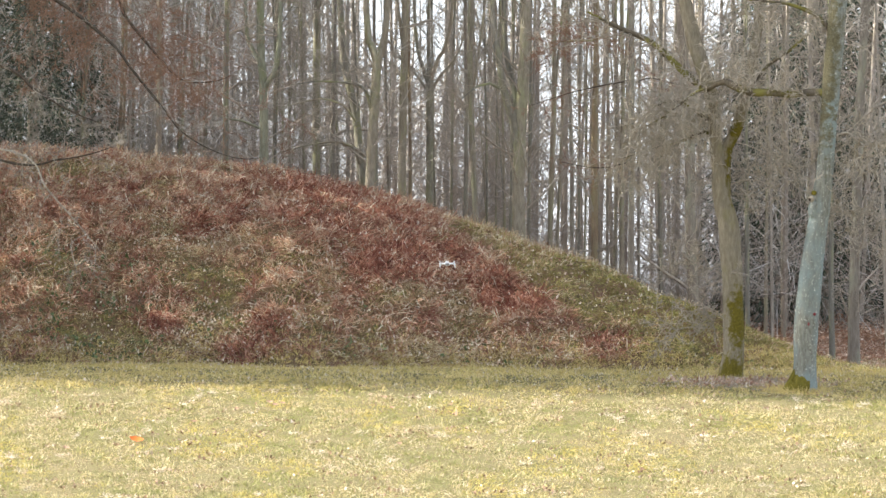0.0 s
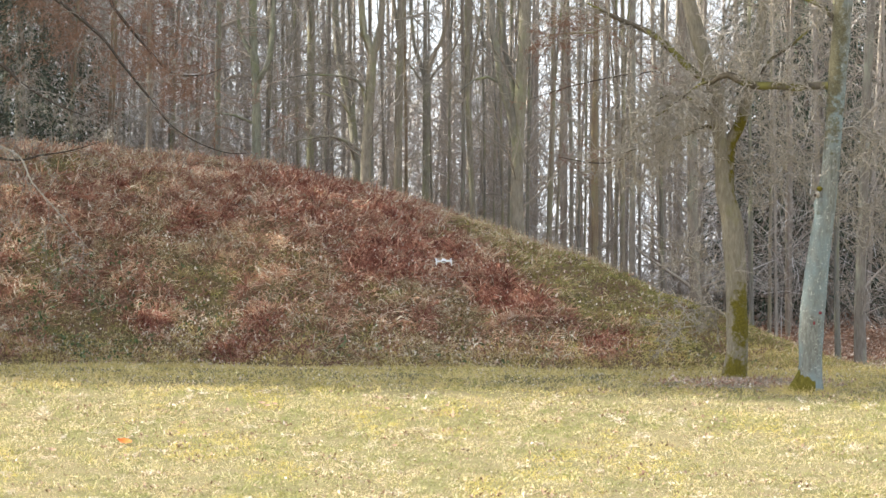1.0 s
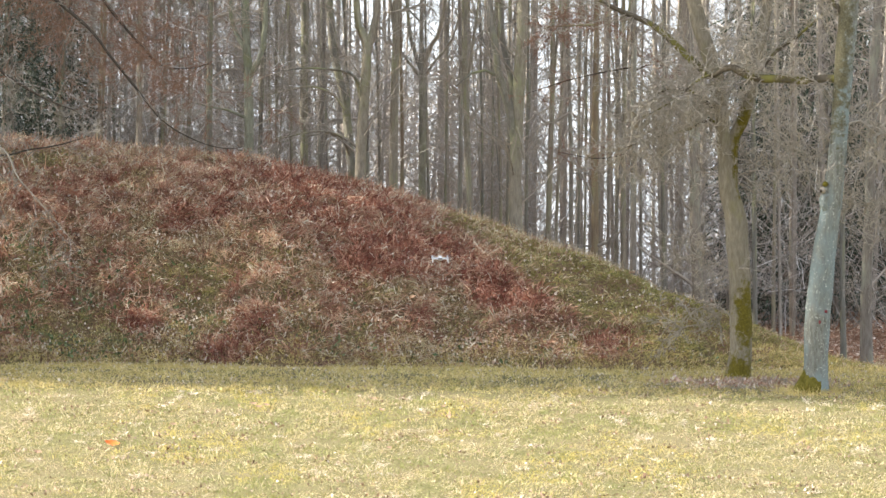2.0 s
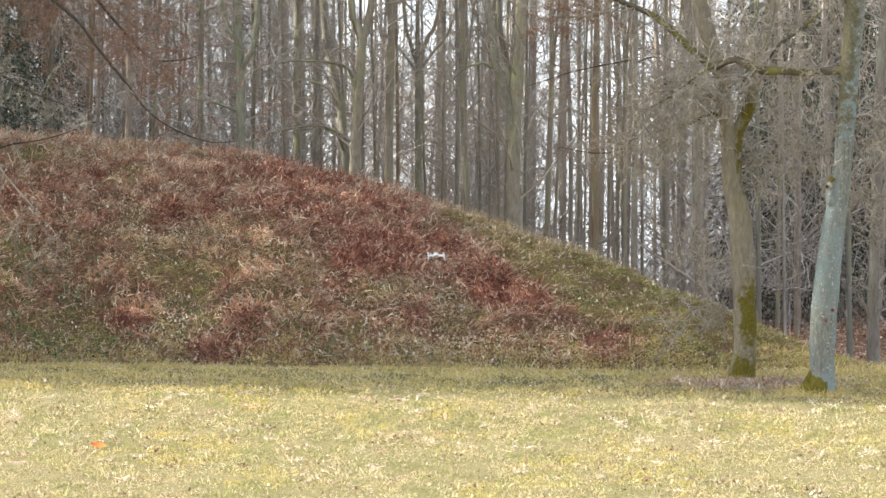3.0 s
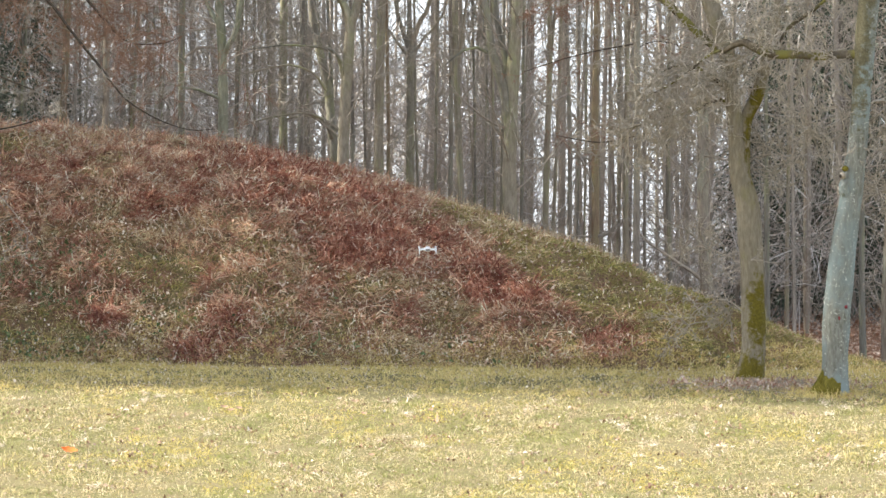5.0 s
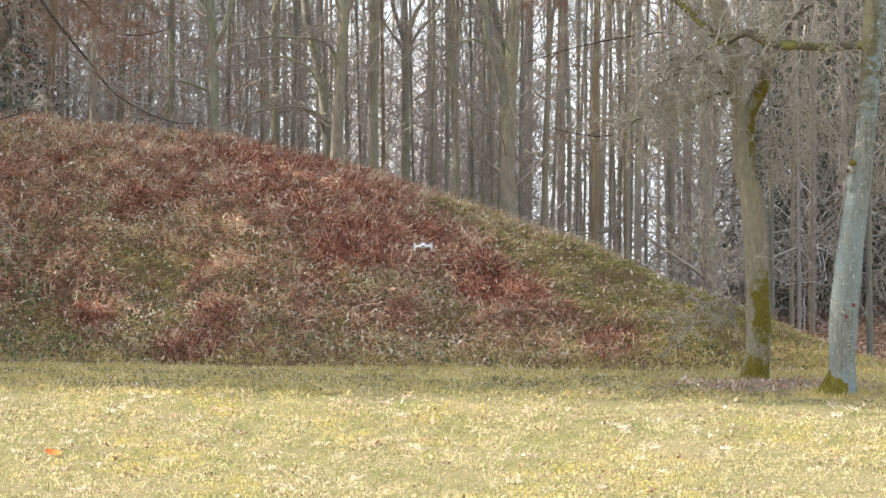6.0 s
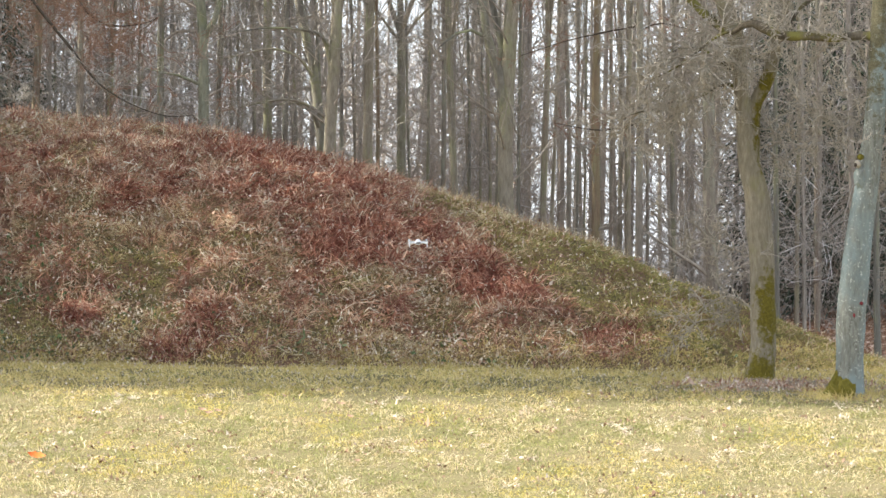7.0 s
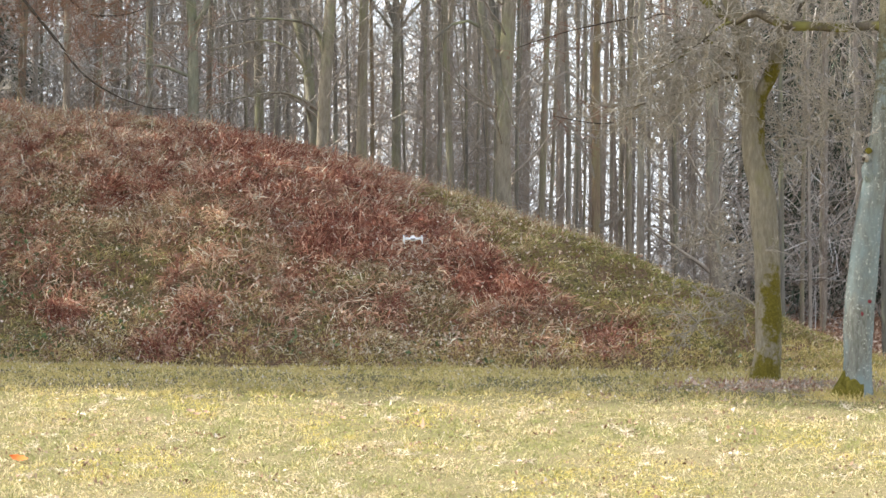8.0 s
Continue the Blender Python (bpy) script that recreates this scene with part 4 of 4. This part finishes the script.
a, d = rng.random(n) * 6.283, 0.22 + 0.4 * rng.random(n) ** 1.5
oak_x, oak_y = np.where(np.arange(n) % 2, 5.20, 6.36), np.where(np.arange(n) % 2, 61.5, 60.0)
x, y = oak_x + np.cos(a) * d, oak_y + np.sin(a) * d
grow("rough_grass", "uncut grass tufts round the oaks' feet", x, y, land(x, y), UP, rng.uniform(0.06, 0.20, n), rng.uniform(0.006, 0.013, n), 0.8, 0.45, M_ROUGH)

n = 34000
x, y = scatter(n, -11, 9, FOOT_Y - 0.3, FOOT_Y + 1.4)
keep = skin(x, y) - land(x, y) < 0.28 + 0.85 * field(x, y, 0.9, 41.0) + 0.5 * field(x, y, 3.5, 42.0)
x, y = x[keep], y[keep]
n = len(x)
grow("rough_grass", "pale rough grass creeping up the mound's foot", x, y, skin(x, y), slope_up(x, y), rng.uniform(0.05, 0.13, n), rng.uniform(0.007, 0.015, n), 0.7, 0.6, M_ROUGH)

n = 9000
x, y = scatter(n, -11, 9, FOOT_Y - 0.5, FOOT_Y + 0.5)
tall = field(x, y, 1.6, 51.0) + 0.7 * field(x, y, 5.0, 52.0)
x, y, tall = x[tall > 0.05], y[tall > 0.05], tall[tall > 0.05]
n = len(x)
grow("rough_grass", "taller uneven tufts along the mound's foot", x, y, skin(x, y), UP, rng.uniform(0.08, 0.20, n) * (0.7 + 1.2 * tall), rng.uniform(0.006, 0.013, n), 0.8, 0.45, M_ROUGH)

# The mound's cover: bracken, straw with caught leaves, and moss, each in its patches on the slope: x, height, half sizes, weight.
RED_PATCHES = [
    (-3.09, 3.76, 1.49, 0.35, 0.9), (-1.78, 3.06, 1.28, 0.54, 1.1), (-0.49, 2.56, 0.98, 0.44, 1.0), (0.59, 1.97, 0.78, 0.39, 1.2),
    (1.42, 1.58, 0.73, 0.31, 1.4), (3.10, 0.95, 0.48, 0.31, 1.8), (3.56, 0.66, 0.36, 0.17, 1.6), (2.62, 1.24, 0.27, 0.17, 1.2),
    (-1.94, 1.77, 0.53, 0.41, 0.9), (-3.64, 0.66, 0.62, 0.34, 1.3), (-3.22, 1.14, 0.53, 0.31, 1.0), (-1.17, 2.16, 0.54, 0.31, 1.0),
    (-4.25, 3.16, 0.89, 0.32, 0.9), (-6.46, 3.56, 0.60, 0.28, 0.7), (-6.49, 2.80, 0.64, 0.16, 1.1), (-5.40, 1.09, 0.37, 0.21, 1.2),
    (-5.53, 1.62, 0.58, 0.17, 0.9), (-7.20, 1.48, 0.29, 0.15, 0.8), (-0.67, 1.19, 0.58, 0.27, 0.6), (-8.10, 3.45, 0.59, 0.40, 0.5),
]
PALE_PATCHES = [
    (-5.09, 2.51, 0.54, 0.22, 1.0), (-4.22, 2.66, 0.64, 0.22, 1.0), (-4.58, 1.00, 0.43, 0.48, 1.2), (-5.27, 3.00, 0.34, 0.22, 1.0),
    (-2.31, 1.19, 0.58, 0.19, 0.7), (-0.43, 1.72, 0.58, 0.29, 0.9), (0.39, 1.33, 0.58, 0.17, 1.0), (-0.57, 0.57, 1.25, 0.21, 0.9),
    (0.97, 0.57, 0.77, 0.21, 0.9), (0.59, 2.06, 0.59, 0.29, 0.6), (3.21, 1.48, 0.58, 0.19, 0.3), (-6.50, 3.97, 0.30, 0.40, 0.8),
    (-2.69, 3.77, 0.60, 0.25, 0.4), (-6.99, 0.62, 0.48, 0.19, 1.0), (-1.96, 2.56, 0.59, 0.20, 0.7),
]
GREEN_PATCHES = [
    (-6.74, 0.90, 0.77, 0.39, 1.3), (-5.99, 1.09, 0.48, 0.27, 1.2), (-4.97, 1.97, 0.58, 0.27, 1.0), (-4.08, 1.58, 0.49, 0.37, 1.1),
    (-4.31, 3.36, 0.40, 0.13, 0.9), (-2.73, 2.36, 0.49, 0.21, 1.0), (-2.80, 1.58, 0.58, 0.44, 0.8), (-3.95, 1.00, 0.27, 0.37, 0.9),
    (-1.16, 1.67, 0.47, 0.27, 0.9), (0.39, 1.00, 0.77, 0.27, 1.0), (-1.53, 0.90, 0.77, 0.27, 0.7), (2.35, 1.97, 1.08, 0.54, 1.0),
    (4.07, 1.19, 0.87, 0.58, 1.0), (0.20, 2.91, 0.50, 0.20, 0.8), (-7.19, 4.07, 0.50, 0.40, 0.7), (-7.32, 2.45, 0.59, 0.39, 0.6),
]


def patchy(table, x, z):
    s = 0 * x
    for a, h, rx, rz, w in table:
        s = s + w * np.exp(-((x - a) / rx) ** 2 - ((z - h) / rz) ** 2)
    return s


def cover(x, y, z):
    """How red, how straw-pale and how green the cover is at a place on the slope."""
    wx, wz = x + 0.25 * field(x, y, 2.4, 81.0) + 0.12 * field(x, y, 6.0, 82.0), z + 0.18 * field(x, y, 2.4, 83.0) + 0.10 * field(x, y, 6.0, 84.0)
    top = z / (crest_smooth(x) + 0.2)
    right = ease((x - 0.6 - 1.25 * (2.55 - z)) / 0.5) * (z > 0.35)
    red = 0.36 + 0.80 * patchy(RED_PATCHES, wx, wz) + 0.60 * field(x, y, 1.3, 4.0) + 0.60 * field(x, y, 4.2, 9.0) - 0.9 * right - 0.5 * ease((0.62 - z) / 0.25)
    pale = 0.24 + 0.8 * patchy(PALE_PATCHES, wx, wz) + 0.40 * field(x, y, 1.5, 14.0) + 0.45 * field(x, y, 4.5, 19.0) + 0.22 * right
    green = 0.08 + 0.9 * patchy(GREEN_PATCHES, wx, wz) + 0.40 * field(x, y, 1.4, 24.0) + 0.40 * field(x, y, 4.0, 29.0) + 0.42 * right + 0.35 * ease((x - 3.8) / 1.0) + 0.25 * ease((0.6 - z) / 0.25) - 0.3 * ease((top - 0.85) / 0.12) * (x < 0)
    return red, pale, green


DOWNHILL = np.array([[0.40, -0.50, -0.25]])
# Tussocks: a centre each, with blades that spread and sag from it.
n = 17500
cx, cy = scatter(n, -10.5, 9.5, FOOT_Y - 0.2, 71.0)
keep = cy > FOOT_Y + 0.1 + 0.7 * field(cx, cy, 1.5, 21.0) + 0.5 * field(cx, cy, 5.0, 22.0)
cx, cy = cx[keep], cy[keep]
cz = skin(cx, cy)
red, pale_, green = (q + rng.normal(size=len(cx)) * 0.15 for q in cover(cx, cy, cz))
kind = np.argmax(np.stack([red, pale_, green]), 0)
kind = np.where((kind == 0) & (red + 0.6 * field(cx, cy, 2.2, 91.0) > 1.15), 3, kind)
kind = np.where((kind == 0) & (rng.random(len(cx)) < 0.26), 1, kind)
kind = np.where((kind == 2) & (rng.random(len(cx)) < np.where(cx > 2, 0.12, 0.25)), 1, kind)
for k, name, label, lo, hi, w0, w1, per, mat in (
        (0, "bracken", "collapsed red-brown dead bracken on the mound", 0.10, 0.32, 0.007, 0.020, 15, M_BRACKEN),
        (1, "dead_grass", "tangled straw-brown dead grass on the mound", 0.06, 0.20, 0.006, 0.014, 13, M_STRAW),
        (2, "moss_grass", "olive green moss and low grass on the mound", 0.04, 0.12, 0.007, 0.017, 12, M_GREEN),
        (3, "bracken", "thick beds of dark russet bracken on the mound", 0.12, 0.36, 0.008, 0.022, 17, M_RUSSET)):
    sel = kind == k
    size = np.repeat(np.clip(rng.lognormal(0, 0.40, sel.sum()) * (1 + 0.9 * field(cx[sel], cy[sel], 3.0, 31.0)), 0.35, 1.6), per)
    x, y = np.repeat(cx[sel], per), np.repeat(cy[sel], per)
    m = len(x)
    dx, dy = rng.normal(size=m) * 0.055 * size, rng.normal(size=m) * 0.055 * size
    x, y = x + dx, y + dy
    nrm = slope_up(x, y) + np.stack([dx, dy, 0 * dx], 1) / (0.07 * size[:, None]) + DOWNHILL
    grow(name, label, x, y, skin(x, y), nrm, rng.uniform(lo, hi, m) * size, rng.uniform(w0, w1, m), 0.6, 0.36, mat, "plants", 0.45)


# Thin upright dead stems on the crest.
n = 5200
x = rng.uniform(-10, 3.5, n)
h = np.maximum(crest_smooth(x), 0)
y = FOOT_Y + (1.2 + h * 1.28) * (1 + rng.normal(size=n) * 0.14)
grow("dead_stems", "thin upright golden grass stems on the crest", x, y, skin(x, y), UP, rng.uniform(0.10, 0.28, n), rng.uniform(0.004, 0.008, n), 1.0, 0.32, M_STRAW, "grass", 0.1)


def litter(name, label, x, y, z, normal, size, material):
    """Curled dead leaves lying about."""
    n = len(x)
    a = rng.random(n) * 6.283
    t1 = np.stack([np.cos(a), np.sin(a), 0.35 * rng.normal(size=n)], 1)
    t1 -= normal * (t1 * normal).sum(1, keepdims=True)
    t2 = np.cross(normal, t1)
    c, s = np.stack([x, y, z], 1) + normal * 0.025, size[:, None]
    lift = normal * s * 0.28
    v = np.stack([c - t1 * s * 0.5 + lift, c - t2 * s * 0.3, c + t1 * s * 0.5 + lift, c + t2 * s * 0.3 + lift * rng.normal(size=(n, 1))], 1).reshape(-1, 3)
    o = np.arange(n)[:, None] * 4
    f = np.concatenate([o + np.array([[0, 1, 3]]), o + np.array([[1, 2, 3]])])
    return tagged(new(name, mesh_of(name, v, f, material)), label, "leaves", kind="stuff")


n = 26000
x, y = scatter(n, -10.5, 9.5, FOOT_Y - 0.6, 71.0)
h = skin(x, y)
keep = rng.random(n) < (0.30 + 0.7 * field(x, y, 1.6, 11.0)) * (0.25 + 0.75 * ease((y - FOOT_Y) / 1.2)) * (1 - 0.85 * ease((x - 1.5) / 2))
x, y, h = x[keep], y[keep], h[keep]
litter("fallen_leaves", "tan fallen leaves caught in the mound's grass", x, y, h + 0.08 - 0.05 * ease((h / (crest_smooth(x) + 0.3) - 0.75) / 0.25), slope_up(x, y) + 0.5 * rng.normal(size=(len(x), 3)), rng.uniform(0.025, 0.06, len(x)), M_LEAF)
n = 46000
x, y = scatter(n, -10.5, 5.0, FOOT_Y + 0.1, 70.5)
h = skin(x, y)
keep = rng.random(n) < 0.06 + 0.75 * np.clip(patchy(PALE_PATCHES, x, h), 0, 1.2) + 0.7 * np.clip(field(x, y, 1.3, 61.0) + 0.8 * field(x, y, 4.5, 62.0) - 0.45, 0, 1) * (1 - 0.8 * ease((x - 1.5) / 1.5))
x, y, h = x[keep], y[keep], h[keep]
litter("fallen_leaves", "bleached fallen leaves on the bracken", x, y, h + 0.08, slope_up(x, y) + 0.5 * rng.normal(size=(len(x), 3)), rng.uniform(0.020, 0.048, len(x)), M_MAT)
n = 7000
x, y = scatter(n, -9, 9, 59.7, FOOT_Y + 0.7)
keep = field(x, y, 1.1, 71.0) + 0.6 * field(x, y, 3.5, 72.0) > -0.1
x, y = x[keep], y[keep]
litter("fallen_leaves", "tan fallen leaves in the rough grass", x, y, skin(x, y) + 0.03, np.repeat(UP, len(x), 0) + 0.45 * rng.normal(size=(len(x), 3)), rng.uniform(0.015, 0.036, len(x)), M_MAT)
n = 2000
x = np.concatenate([rng.normal(-7.0, 1.2, 3 * n // 4), rng.normal(-5.2, 1.6, n // 8), rng.normal(0.4, 2.2, n // 8)])
y = FOOT_Y + np.concatenate([rng.uniform(0.2, 2.6, 3 * n // 4), rng.uniform(0.1, 1.4, n // 8), rng.uniform(0.1, 0.9, n // 8)])
keep = field(x, y, 1.7, 17.0) > -0.05
x, y = x[keep], y[keep]
litter("ground_ivy", "dark green ivy leaves low on the mound", x, y, skin(x, y) + 0.09, slope_up(x, y) + 0.4 * rng.normal(size=(len(x), 3)), rng.uniform(0.03, 0.08, len(x)), M_IVY)["category"] = "ivy"
n = 9000
x, y = scatter(n, -8.2, 8.4, 46, 60.5)
keep = rng.random(n) < 0.4 + 0.9 * field(x, y, 0.8, 13.0)
x, y = x[keep], y[keep]
litter("fallen_leaves", "bleached fallen leaves on the dry lawn", x, y, land(x, y) + 0.03, np.repeat(UP, len(x), 0) + 0.2 * rng.normal(size=(len(x), 3)), rng.uniform(0.02, 0.06, len(x)), M_PALE_LEAF)
n = 15000
x, y = scatter(n, 4.0, 10.5, 66, 92)
keep = mound(x, y) < land(x, y)
x, y = x[keep], y[keep]
litter("fallen_leaves", "copper fallen leaves on the wood floor", x, y, land(x, y) + 0.02, np.repeat(UP, len(x), 0), rng.uniform(0.04, 0.09, len(x)), M_LEAF)

n = 1600
x, y = rng.normal(5.5, 0.85, n), rng.normal(60.75, 0.38, n)
litter("fallen_leaves", "brown leaf litter round the oaks' feet", x, y, land(x, y) + 0.05, np.repeat(UP, n, 0) + 0.5 * rng.normal(size=(n, 3)), rng.uniform(0.02, 0.06, n), M_LEAF)

# Little drifts of brown leaves in the lawn.
n = 130
cx, cy = scatter(n, -8.2, 8.4, 46.4, 59.6)
per = 14
x, y = np.repeat(cx, per) + rng.normal(size=n * per) * 0.13, np.repeat(cy, per) + rng.normal(size=n * per) * 0.10
litter("fallen_leaves", "drifts of brown and bleached leaves on the lawn", x, y, land(x, y) + 0.05, np.repeat(UP, n * per, 0) + 0.35 * rng.normal(size=(n * per, 3)), rng.uniform(0.03, 0.07, n * per), M_PALE_LEAF)

# ---- single things ----
def blob(bm, m, subdiv=2):
    return bmesh.ops.create_icosphere(bm, subdivisions=subdiv, radius=1.0, matrix=m)["verts"]


def box(bm, sx, sy, sz, m, bevel=0.0):
    v = bmesh.ops.create_cube(bm, size=1.0, matrix=m @ Matrix.Diagonal((sx, sy, sz, 1)))["verts"]
    if bevel:
        edges = list({e for q in v for e in q.link_edges})
        bmesh.ops.bevel(bm, geom=edges, offset=bevel, segments=3, affect="EDGES", profile=0.5)


def cyl(bm, r0, r1, depth, m, sides=16):
    bmesh.ops.create_cone(bm, cap_ends=True, segments=sides, radius1=r0, radius2=r1, depth=depth, matrix=m)


def drone(place, turn):
    """A small white camera drone in the air, with four folded-out arms."""
    ob = new("camera_drone")
    tagged(ob, "small white four-armed camera drone hovering in the air", "drone")
    ob.matrix_basis = Matrix.Translation(place) @ turn
    bm = bmesh.new()
    box(bm, 0.085, 0.15, 0.05, Matrix.Identity(4), 0.018)
    box(bm, 0.06, 0.10, 0.025, pose(0, -0.005, 0.03), 0.011)
    part("body", bm, M_WHITE, ob, smooth=True)
    bm = bmesh.new()
    box(bm, 0.062, 0.008, 0.028, pose(0, -0.076, 0.002), 0.003)
    part("battery_cover", bm, M_GREY, ob, "grey rear battery cover")
    bm = bmesh.new()
    blob(bm, pose(0, 0.085, -0.012) @ Matrix.Diagonal((0.02, 0.02, 0.018, 1)))
    part("camera_gimbal", bm, M_GREY, ob, "grey camera ball under the nose", True)
    for sx, sy in ((1, 1), (-1, 1), (1, -1), (-1, -1)):
        tip = Vector((sx * 0.125, sy * 0.085, 0.012 if sy > 0 else -0.004))
        w = Wood(3)
        line, rr = curve_through([(sx * 0.035, sy * 0.055, 0.0), (sx * 0.08, sy * 0.07, 0.004), tip], (0.012, 0.010, 0.012), 0.02)
        w.stem(line, rr, 8)
        arm = w.object("arm", M_WHITE, ob)
        bm = bmesh.new()
        cyl(bm, 0.0135, 0.0115, 0.03, pose(tip.x, tip.y, tip.z + 0.012))
        part("motor", bm, M_WHITE, arm, smooth=False)
        bm = bmesh.new()
        cyl(bm, 0.006, 0.010, 0.055, pose(tip.x, tip.y, tip.z - 0.032), 10)
        part("landing_foot", bm, M_WHITE, arm)
        for a in (25 * sx, 25 * sx + 180):
            bm = bmesh.new()
            box(bm, 0.06, 0.011, 0.0022, pose(tip.x, tip.y, tip.z + 0.03, 0, 0, a) @ pose(0.032, 0, 0, 8, 0, 0), 0.0009)
            part("propeller_blade", bm, M_GREY, arm, "thin grey plastic blade")
    return ob


drone((0.06, 60.00, 2.25), pose(0, 0, 0, 6, 0, 3) @ Matrix.Scale(1.05, 4))


def single_leaf(name, label, x, y, size, material, turn):
    ob = new(name)
    bm = bmesh.new()
    n = 7
    rows = []
    for i in range(n):
        t = i / (n - 1)
        half = 0.34 * math.sin(math.pi * min(1, t * 0.92 + 0.05)) ** 0.8 * (1 + 0.18 * math.cos(t * 18))
        rows.append([bm.verts.new((s * half, t - 0.5, 0.25 * abs(s) * half + 0.5 * (t - 0.4) ** 2)) for s in (-1, 0, 1)])
    for a, b in zip(rows, rows[1:]):
        for k in (0, 1):
            bm.faces.new((a[k], a[k + 1], b[k + 1], b[k]))
    part("leaf_blade", bm, material, ob)
    w = Wood(9)
    w.stem([Vector((0, -0.5, 0.4)), Vector((0.03, -0.68, 0.36)), Vector((0.1, -0.85, 0.25))], [0.014, 0.011, 0.009], 5)
    w.object("leaf_stalk", M_DARKTWIG, ob)
    ob.matrix_basis = Matrix.Translation((x, y, float(land(x, y)) + 0.05)) @ pose(0, 0, 0, 24, 0, 0) @ pose(0, 0, 0, 0, 0, turn) @ Matrix.Scale(size, 4)
    return tagged(ob, label, "leaf")


single_leaf("fallen_leaf", "single bright orange fallen leaf on the lawn", -5.25, 53.3, 0.25, M_ORANGE, 75)
for x, y, s, a in ((-3.09, 57.7, 0.14, 80), (-2.99, 57.4, 0.13, 110), (-2.86, 57.6, 0.11, 70), (-4.35, 55.4, 0.12, 100), (-1.07, 58.4, 0.13, 85), (-0.92, 57.2, 0.11, 60), (0.11, 57.6, 0.10, 120), (-0.76, 53.2, 0.11, 95), (-6.40, 52.4, 0.14, 70), (-3.65, 56.9, 0.10, 30)):
    single_leaf("fallen_leaf", "bleached curled fallen leaf on the lawn", x, y, s, M_PALE_LEAF, a)


# Scar, paint dot and dark holes on the pale oak, sticks at its foot.
def cushion(ob, o, centre, size, seed, name="moss", material=None, label="bright yellow-green moss"):
    bm = bmesh.new()
    for v in blob(bm, Matrix.Identity(4), 4):
        k = 1 + 0.22 * noise.noise(v.co * 2.3 + Vector((seed, 0, 0))) + 0.10 * noise.noise(v.co * 7 + Vector((0, seed, 0)))
        v.co = Vector((v.co.x * size[0], v.co.y * size[1], v.co.z * size[2])) * k + Vector(centre) - o
    return part(name, bm, material or M_MOSS, ob, label, True)


for k, (dx, dy, top) in enumerate(((-0.27, -0.10, 0.42), (-0.24, 0.08, 0.34))):
    w = Wood(880 + k)
    line, rr = curve_through([Vector((6.50 + 0.35 * dx, 60.0 + 0.35 * dy, top)) - o2, Vector((6.50 + 0.62 * dx, 60 + 0.7 * dy, 0.45 * top)) - o2, Vector((6.50 + 0.95 * dx, 60 + dy, 0.0)) - o2, Vector((6.50 + 1.4 * dx, 60 + 1.3 * dy, -0.2)) - o2], (0.05, 0.085, 0.10, 0.07), 0.03)
    w.stem(line, rr, 16, 0.45)
    w.object("root", M_MOSS, pale, "moss-covered root flare")
cushion(pale, o2, (6.44, 59.86, -0.12), (0.21, 0.20, 0.36), 21)
cushion(pale, o2, (6.28, 59.84, -0.12), (0.19, 0.18, 0.24), 27)
cushion(pale, o2, (6.69, 59.93, 3.22), (0.10, 0.12, 0.22), 11, "knot", M_PALE, "swollen grey knot")
cushion(pale, o2, (6.64, 59.83, 3.42), (0.045, 0.04, 0.055), 5, "branch_scar", M_WOUND, "pale scar of a broken branch")
cushion(pale, o2, (6.69, 59.79, 1.34), (0.026, 0.02, 0.028), 7, "paint_dot", M_RED, "red painted forester's dot")
# The lower mark stands for a dark hole, drawn in the dot's red.
cushion(pale, o2, (6.58, 59.79, 1.16), (0.02, 0.02, 0.035), 8, "paint_dot", M_RED, "dark hole in the bark, drawn as a small red lump")
cushion(pale, o2, (6.68, 59.84, 3.53), (0.05, 0.04, 0.045), 12)
# No recess here: the hollow's shade is a dark-coloured lump on the scar.
cushion(pale, o2, (6.60, 59.765, 3.41), (0.022, 0.02, 0.03), 13, "knot_hole", M_DARKTWIG, "dark lump standing for the shaded hollow in the scar")

sticks = Wood(800)
rs = random.Random(8)
for k in range(150):
    a = rs.uniform(0, 6.28)
    x, y = rs.gauss(5.45, 0.6), rs.gauss(60.75, 0.3)
    sticks.branch(Vector((x, y, float(land(x, y)) + rs.uniform(0.0, 0.09))), Vector((math.cos(a), math.sin(a), rs.uniform(-0.05, 0.12))), rs.uniform(0.2, 0.5), rs.uniform(0.004, 0.009), 1, (3,))
brush = sticks.object("brushwood", M_OAKTWIG, None)
tagged(brush, "low heap of dry twigs between the oaks", "brushwood", kind="stuff")
